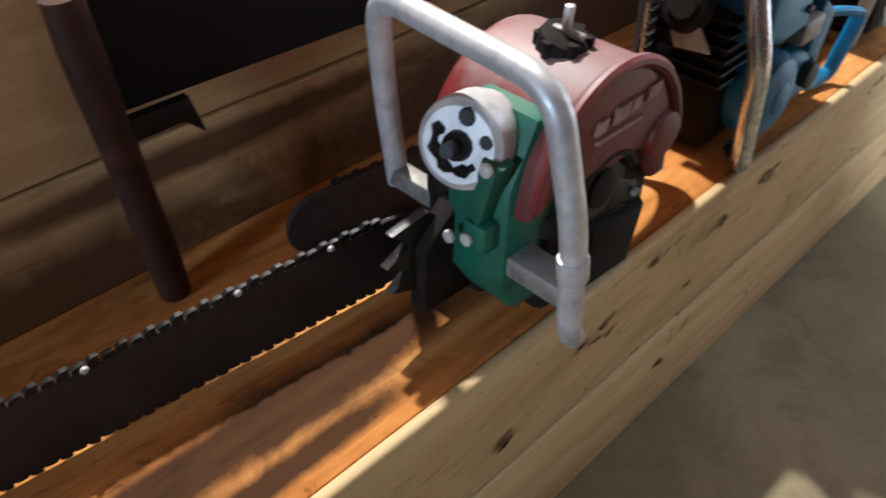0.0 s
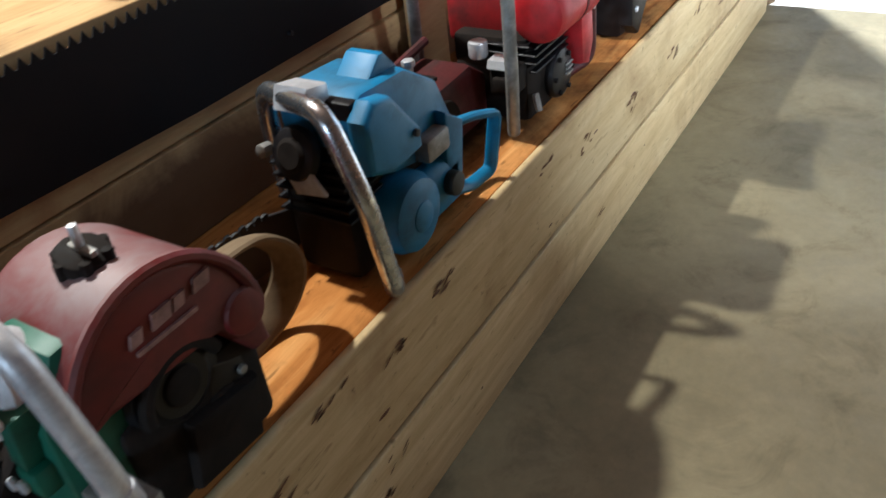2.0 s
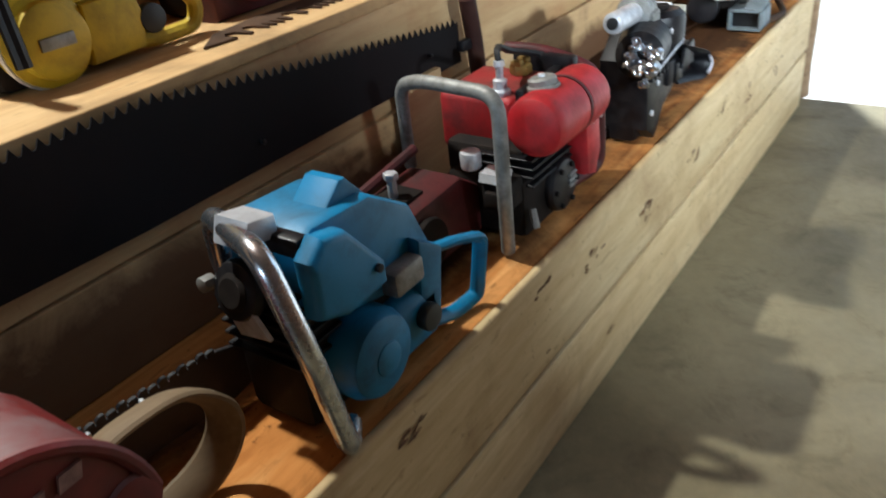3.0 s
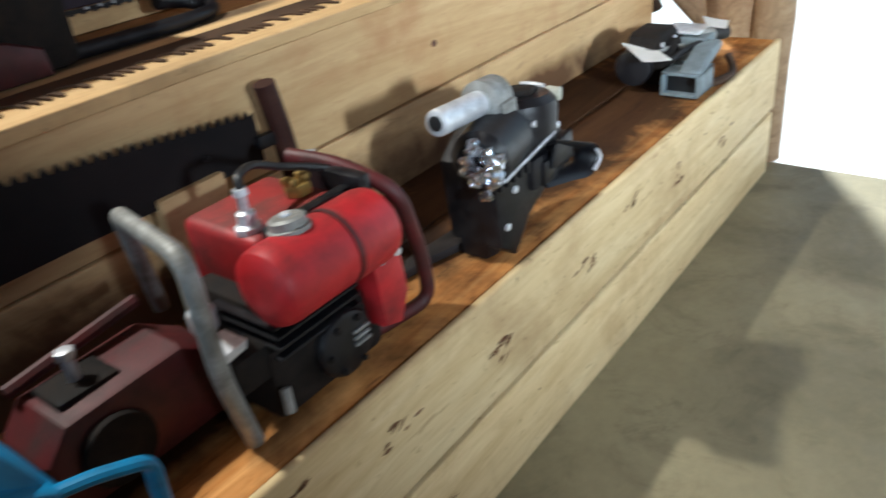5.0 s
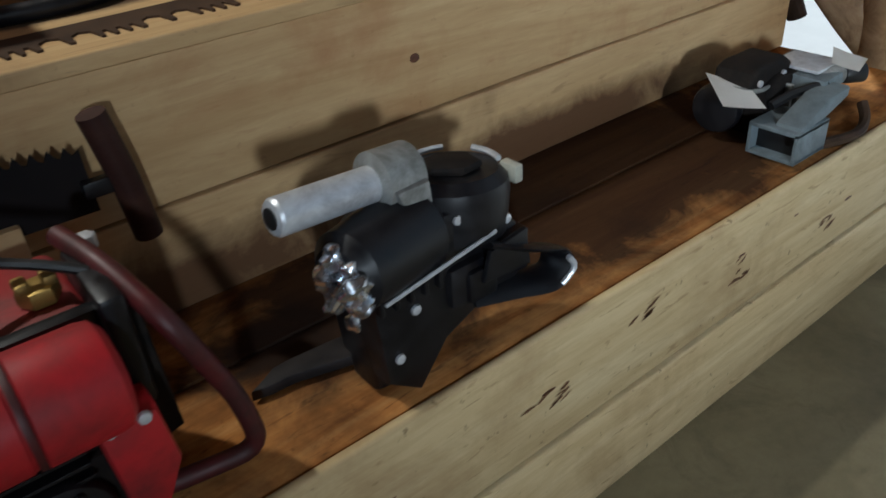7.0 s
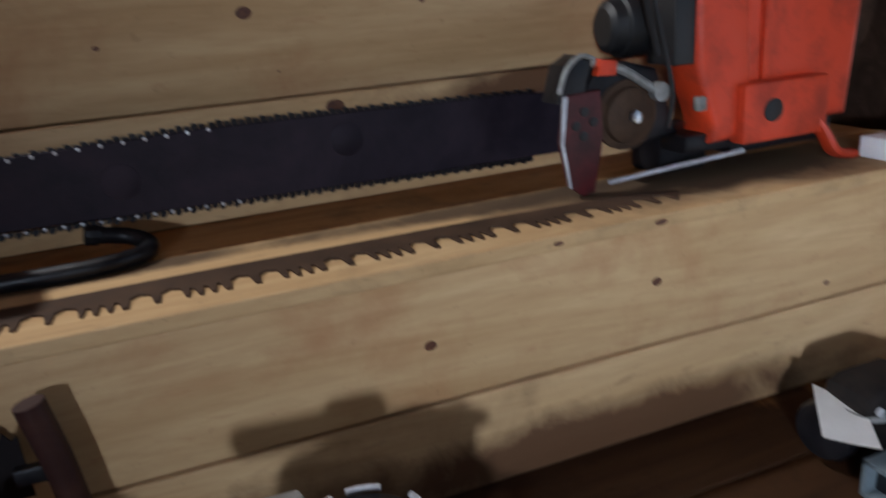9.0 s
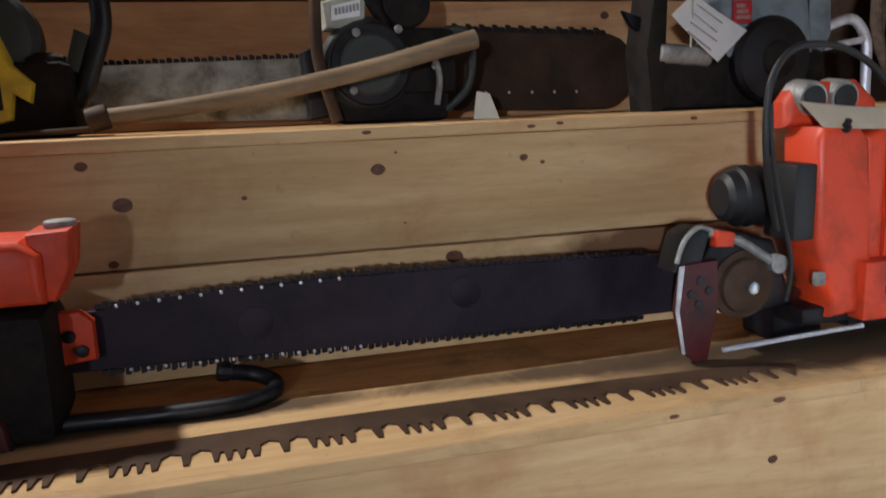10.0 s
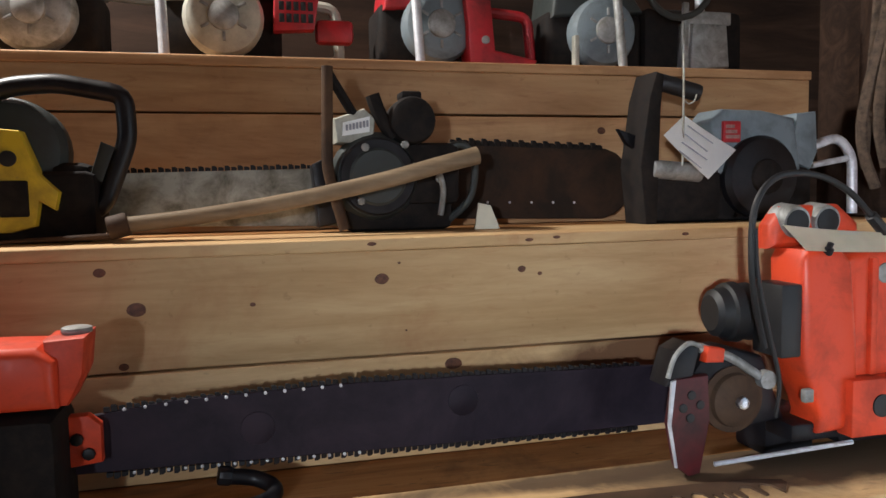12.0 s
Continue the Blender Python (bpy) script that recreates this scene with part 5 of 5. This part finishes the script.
part("front_handle", sweep(rounded_path([(0.83, 0.60, 0.10), (0.825, 0.58, 0.21), (0.82, 0.45, 0.21), (0.82, 0.44, 0.04)], 0.03, 5), 0.010, 10), BLACK, saw)
guide_bar((0.82, 0.585, 0.055), (0.30, 0.62, 0.055), 0.085, saw, BLADE)

# ---- tools on the third step ----
S3 = TOPS[2]
saw = thing("chainsaw", (0.064, 0.037, S3), "black and yellow chainsaw with a large grip and a grey bar", "chainsaw", "chainsaws on show", size=0.965)
part("fan_housing", turned((1.24, 0.92, 0.155), (1.24, 0.845, 0.155), [(0, 0.088), (0.7, 0.09), (0.9, 0.08), (1, 0.06)], 30), OLIVE, saw)
part("side_cover", prism([(1.19, 0.02), (1.185, 0.175), (1.225, 0.19), (1.27, 0.185), (1.295, 0.115), (1.325, 0.085), (1.318, 0.055), (1.295, 0.07), (1.288, 0.03), (1.25, 0.02)], "y", 0.80, 0.845, 0.005), YELLOW, saw, "chipped yellow side cover")
part("cover_hole", drum((1.252, 0.8005, 0.140), (1.252, 0.797, 0.140), 0.013, 0.05), RUBBER, saw)
part("cover_opening", box(1.235, 1.28, 0.797, 0.81, 0.045, 0.105, 0.004), SOOT, saw)
blocks("engine_block", ((1.15, 1.38, 0.82, 0.95, 0.0, 0.12, 0.02), (1.30, 1.37, 0.84, 0.93, 0.06, 0.135, 0.02)), SOOT, saw)
part("grip", sweep(rounded_path([(1.17, 0.85, 0.235), (1.255, 0.85, 0.262), (1.32, 0.85, 0.268), (1.425, 0.85, 0.250), (1.428, 0.85, 0.175), (1.385, 0.85, 0.06), (1.33, 0.86, 0.04)], 0.022, 4), 0.0165, 12), BLACK, saw, "black moulded rear grip")
part("trigger", prism([(1.365, 0.11), (1.385, 0.17), (1.408, 0.16), (1.385, 0.10)], "y", 0.84, 0.86, 0.004), OLIVE, saw)
part("guide_bar", prism([(1.36, 0.02), (1.80, 0.01), (1.82, 0.05), (1.80, 0.125), (1.36, 0.118)], "y", 0.955, 0.961, 0.001), metal("mottled_bar", (0.40, 0.41, 0.37), (0.11, 0.11, 0.09), 0.5, 0.45, 18), saw, "mottled grey guide bar")
chain_run((1.38, 0.958, 0.122), (1.80, 0.958, 0.129), saw, 0.012, (0, 0, 1), BLACK)

saw = thing("chainsaw", (0.064, 0.037, S3), "old olive chainsaw with an upright pipe handle and round air cleaner", "chainsaw", "chainsaws on show", size=0.965)
part("pipe_handle", sweep(rounded_path([(1.775, 0.87, 0.31), (1.77, 0.87, 0.12), (1.80, 0.865, 0.006)], 0.03, 4), 0.011, 12), RUSTY, saw, "upright rusty pipe handle")
part("handle_brace", sweep([Vector((1.776, 0.872, 0.30)), Vector((1.845, 0.89, 0.19))], 0.009, 8), SOOT, saw)
part("crank_cover", turned((1.865, 0.93, 0.105), (1.865, 0.855, 0.105), [(0, 0.085), (0.6, 0.086), (0.85, 0.075), (0.9, 0.062), (1, 0.05)], 30), OLIVE, saw)
part("cover_rim", turned((1.865, 0.870, 0.105), (1.865, 0.858, 0.105), [(0, 0.072), (0.5, 0.074), (1, 0.070)], 30), BLACK, saw)
part("fuel_tank", prism([(1.79, 0.17), (1.785, 0.215), (1.845, 0.235), (1.865, 0.215), (1.86, 0.165)], "y", 0.875, 0.95, 0.008), PALE, saw, "cream painted fuel tank with a label")
part("label_plate", prism([(1.80, 0.182), (1.802, 0.207), (1.853, 0.219), (1.852, 0.190)], "y", 0.871, 0.876, 0), PAPER, saw)
for k in range(7):
    part("label_bar", box(1.807 + 0.0065 * k, 1.811 + 0.0065 * k, 0.8685, 0.8712, 0.192 + 0.0012 * k, 0.203 + 0.0014 * k, 0), PRINT, saw)
air = part("air_cleaner", turned((1.935, 0.93, 0.212), (1.935, 0.855, 0.212), [(0, 0.044), (0.8, 0.046), (0.95, 0.042), (1, 0.034)], 26), SOOT, saw, "round dark air cleaner")
part("air_cap", box(1.915, 1.955, 0.87, 0.92, 0.252, 0.268, 0.005), SOOT, air)
part("elbow", sweep(smooth_path([(1.86, 0.88, 0.26), (1.875, 0.88, 0.22), (1.90, 0.88, 0.18)], 4), 0.014, 10), SOOT, saw)
blocks("engine_block", ((1.80, 2.02, 0.88, 0.98, 0.0, 0.14, 0.02), (1.90, 2.03, 0.87, 0.97, 0.05, 0.17, 0.015)), SOOT, saw)
screws("bolt", ((1.917, 0.86, 0.165), (1.84, 0.856, 0.16), (1.985, 0.868, 0.10), (1.83, 0.856, 0.06)), 0.008, DULL, saw)
part("throttle_link", sweep(smooth_path([(1.98, 0.86, 0.12), (1.99, 0.855, 0.08), (1.985, 0.86, 0.03)], 4), 0.006, 8), DULL, saw)
part("rear_loop", sweep(smooth_path([(2.00, 0.885, 0.16), (2.04, 0.88, 0.165), (2.062, 0.88, 0.13), (2.05, 0.88, 0.06), (2.01, 0.89, 0.02)], 5), 0.0075, 10), OLIVE, saw, "thin olive rear handle loop")
part("mount", prism([(1.755, 0.01), (1.745, 0.13), (1.765, 0.14), (1.80, 0.02)], "y", 0.90, 0.95, 0.004), BLACK, saw)
guide_bar((2.02, 0.985, 0.095), (2.46, 0.985, 0.085), 0.155, saw, metal("grimy_rusty_bar", (0.020, 0.013, 0.009), (0.055, 0.030, 0.018), 0.1, 0.65, 12, sheen=0.2), 0.007)
chain_run((2.04, 0.985, 0.178), (2.40, 0.985, 0.165), saw, 0.014, (0, 0, 1), SOOT, 0.006)
screws("rivet", [(2.12 + 0.05 * i, 0.980, 0.05 - 0.001 * i) for i in range(5)], 0.0028, STEEL, saw, (0, -1, 0), 0.003)

axe = thing("long_handle", (0.064, 0.037, S3), "long curved wooden tool handle laid across the step", "tool handle", size=0.965)
path = smooth_path([(1.415, 0.775, 0.028), (1.55, 0.785, 0.042), (1.70, 0.795, 0.064), (1.85, 0.80, 0.094), (1.97, 0.805, 0.124), (2.045, 0.81, 0.142)], 6)
part("shaft", sweep(path, [0.0135 + 0.004 * (i / len(path)) for i in range(len(path))], 12), HANDLE_WOOD, axe, "weathered curved ash handle")
part("ferrule", drum((1.400, 0.775, 0.024), (1.432, 0.777, 0.032), 0.020, 0.2, 14), RUSTY, axe)
part("spike", sweep([Vector((1.405, 0.775, 0.012)), Vector((1.20, 0.765, 0.006))], [0.006, 0.002], 8), RUSTY, axe)

saw = thing("chainsaw", (0.064, 0.037, S3), "grey chainsaw with a black front guard and a hanging paper tag", "chainsaw", "chainsaws on show", size=0.965)
part("front_guard", prism([(2.428, 0.0), (2.415, 0.12), (2.435, 0.26), (2.452, 0.315), (2.470, 0.31), (2.462, 0.24), (2.455, 0.0)], "y", 0.86, 0.95, 0.004), SOOT, saw)
part("guard_spike", prism([(2.385, 0.20), (2.43, 0.185), (2.43, 0.155), (2.405, 0.17)], "y", 0.90, 0.915, 0.001), BLACK, saw)
part("grip", drum((2.465, 0.89, 0.300), (2.560, 0.87, 0.272), 0.018, 0.3, 14), RUBBER, saw, "black rubber front grip")
blocks("engine_block", ((2.45, 2.62, 0.87, 0.98, 0.0, 0.13, 0.02), (2.60, 2.86, 0.88, 0.99, 0.0, 0.12, 0.02)), SOOT, saw)
part("shaft", drum((2.445, 0.87, 0.115), (2.56, 0.87, 0.105), 0.020, 0.15, 14), DULL, saw)
part("body", prism([(2.60, 0.10), (2.595, 0.215), (2.62, 0.242), (2.72, 0.240), (2.80, 0.225), (2.82, 0.11)], "y", 0.87, 0.98, 0.014, 3), GREY, saw, "dusty grey engine shroud")
part("body_end", prism([(2.80, 0.13), (2.81, 0.235), (2.862, 0.240), (2.868, 0.15), (2.85, 0.11)], "y", 0.88, 0.96, 0.006), GREY, saw)
part("label_plate", box(2.612, 2.655, 0.862, 0.871, 0.170, 0.215, 0.002), RED, saw, "small red label")
for k in range(3):
    part("label_bar", box(2.617, 2.650 - 0.006 * k, 0.8595, 0.8622, 0.178 + 0.011 * k, 0.185 + 0.011 * k, 0), WHITE_PRINT, saw)
part("flywheel", turned((2.705, 0.89, 0.095), (2.705, 0.84, 0.095), [(0, 0.088), (0.6, 0.09), (0.85, 0.082), (1, 0.06)], 30), BLACK, saw)
part("flywheel_hub", turned((2.705, 0.842, 0.095), (2.705, 0.828, 0.095), [(0, 0.04), (0.6, 0.036), (1, 0.02)], 22), SOOT, saw)
part("rear_handle", sweep(rounded_path([(2.86, 0.90, 0.16), (2.93, 0.89, 0.185), (2.965, 0.885, 0.14), (2.968, 0.885, 0.01)], 0.03, 5), 0.011, 12), STEEL, saw, "bare steel rear handle")
part("rear_brace", sweep([Vector((2.86, 0.89, 0.12)), Vector((2.955, 0.885, 0.135))], 0.007, 8), STEEL, saw)
part("string", sweep(smooth_path([(2.485, 0.815, 0.345), (2.484, 0.812, 0.25), (2.483, 0.812, 0.12)], 4), 0.0022, 6), PALE, saw)
part("string", sweep(smooth_path([(2.484, 0.815, 0.255), (2.50, 0.82, 0.245), (2.52, 0.83, 0.252), (2.545, 0.86, 0.27)], 4), 0.0016, 6), PALE, saw)
note = sheet([(2.492, 0.822, 0.222), (2.610, 0.815, 0.151), (2.531, 0.795, 0.091), (2.433, 0.802, 0.180)], PAPER, "paper_tag", saw, "white handwritten paper tag on a string")
for k in range(4):
    a = Vector((2.492 - 0.010 * k, 0.8095 - 0.0055 * k, 0.200 - 0.017 * k))
    b = a + Vector((0.056 - 0.006 * (k % 2), -0.003, -0.036))
    part("writing_bar", sweep([a, b], 0.0022, 4, None, 0.4), PRINT, note)
card = solid("cream_card", prism([(-0.02, 0), (0.03, 0), (0.012, 0.045), (-0.012, 0.05)], "y", 0, 0.004, 0), CARD, "small cream card standing by the olive saw", "card", at=(2.066, 0.866, S3))

# ---- tools on the top step ----
S4 = TOPS[3]


def small_saw(x, label, shell, fan, handle, side=0.0):
    ob = thing("chainsaw", (x, 1.22, S4), label, "chainsaw", "chainsaws on show")
    part("engine_block", box(-0.13, 0.12, -0.03, 0.12, 0.0, 0.15, 0.02, 3), SOOT, ob)
    part("top_cover", prism([(-0.12, 0.13), (-0.11, 0.21), (0.06, 0.23), (0.12, 0.15)], "y", -0.04, 0.11, 0.012, 3), shell, ob)
    part("fan_housing", turned((0, -0.02, 0.095), (0, -0.085, 0.095), [(0, 0.080), (0.6, 0.082), (0.85, 0.074), (1, 0.052)], 28), fan, ob)
    part("fan_hub", turned((0, -0.083, 0.095), (0, -0.098, 0.095), [(0, 0.032), (0.6, 0.03), (1, 0.018)], 18), DULL, ob)
    for k in range(6):
        a = k * math.pi / 3
        part("fan_vane", box(-0.003, 0.003, -0.0885, -0.08, 0.034, 0.052, 0.001), DULL, ob).matrix_local = Matrix.Translation((0, 0, 0.095)) @ Matrix.Rotation(a, 4, "Y")
    part("front_handle", sweep(rounded_path([(-0.12 + side, 0.12, 0.14), (-0.125 + side, 0.10, 0.29), (-0.125 + side, -0.08, 0.28), (-0.115 + side, -0.11, 0.006)], 0.04, 5), 0.0105, 12), handle, ob)
    part("rear_handle", sweep(rounded_path([(0.11, 0.02, 0.15), (0.24, 0.02, 0.14), (0.25, 0.02, 0.02), (0.12, 0.02, 0.02)], 0.025, 4), 0.0125, 10), shell, ob)
    return ob


small_saw(1.24, "grey chainsaw with a bright wrap handle on the top step", GREY, DULL, STEEL)
s = small_saw(1.60, "pale chainsaw with a red basket grille on the top step", PALE, PALE, STEEL)
grille = part("grille", prism([(0.10, 0.07), (0.105, 0.17), (0.20, 0.165), (0.185, 0.075)], "y", -0.07, -0.03, 0.004), RED, s, "red slotted plastic grille")
for i in range(5):
    for j in range(3):
        part("grille_slot", box(0.112 + 0.015 * i, 0.123 + 0.015 * i, -0.0725, -0.069, 0.088 + 0.025 * j, 0.106 + 0.025 * j, 0.001), RUBBER, grille)
part("red_arm", box(0.19, 0.27, -0.06, -0.02, 0.05, 0.10, 0.01), RED, s)
s = small_saw(2.06, "red and grey chainsaw with a round recoil cover", RED, GREY, STEEL, 0.06)
part("red_leg", prism([(0.06, 0.0), (0.05, 0.15), (0.11, 0.15), (0.12, 0.04), (0.22, 0.02), (0.21, 0.0)], "y", -0.10, -0.03, 0.008), RED, s)
part("leg_screw", drum((0.095, -0.10, 0.06), (0.095, -0.106, 0.06), 0.009), DULL, s)
s = small_saw(2.46, "dark chainsaw with a dull grey tank", OLIVE, GREY, DULL, 0.14)
part("white_tip", box(-0.10, -0.088, -0.12, -0.10, 0.005, 0.075, 0.003), PALE, s)
pump = thing("pump_engine", (2.73, 1.20, S4), "small grey engine with a steel box and a round wheel", "engine")
part("box", prism([(-0.05, 0.01), (-0.045, 0.13), (0.05, 0.14), (0.06, 0.02)], "y", -0.06, 0.04, 0.008), DULL, pump, "dull grey steel box")
blocks("frame", ((-0.06, 0.06, -0.062, -0.052, 0.12, 0.15, 0.003), (-0.07, -0.055, -0.062, -0.05, 0.0, 0.17, 0.003)), DULL, pump)
part("wheel_rim", sweep([Vector((-0.09 + 0.09 * math.cos(a * 0.3), -0.07, 0.22 + 0.09 * math.sin(a * 0.3))) for a in range(22)], 0.008, 8), OLIVE, pump)
part("stem", drum((0.0, -0.02, 0.135), (0.0, -0.02, 0.24), 0.012), STEEL, pump)
part("engine_block", box(-0.14, 0.14, 0.0, 0.14, 0.0, 0.17, 0.02), SOOT, pump)

# straps and iron hanging on the end wall
straps = thing("hanging_straps", (3.10, 0.95, 1.05), "worn leather and rope straps hanging at the end of the shelves", "straps")
for i in range(4):
    y = 0.03 * i
    pts = smooth_path([(0.02 * (i % 2), y, 0.75), (0.01, y - 0.02, 0.55), (-0.02 * (i % 3), y, 0.33 - 0.04 * i), (0.02, y + 0.015, 0.10 + 0.05 * (i % 2))], 6)
    part("strap", sweep(pts, 0.013, 8, None, 0.5), ROPE, straps)
part("ring", sweep([Vector((0.0, 0.05 + 0.03 * math.cos(a * 0.45), 0.30 + 0.035 * math.sin(a * 0.45))) for a in range(15)], 0.007, 8), RUSTY, straps)
part("hook", drum((0.0, 0.045, 0.74), (0.06, 0.045, 0.76), 0.008), RUSTY, straps)
stand = solid("end_post", box(-0.04, 0.04, 0.0, 0.08, 0, 2.74, 0.004), DARK_POST, "dark square wooden post at the end of the shelves", "post", kind="structure", at=(3.20, 1.05, 0.0))
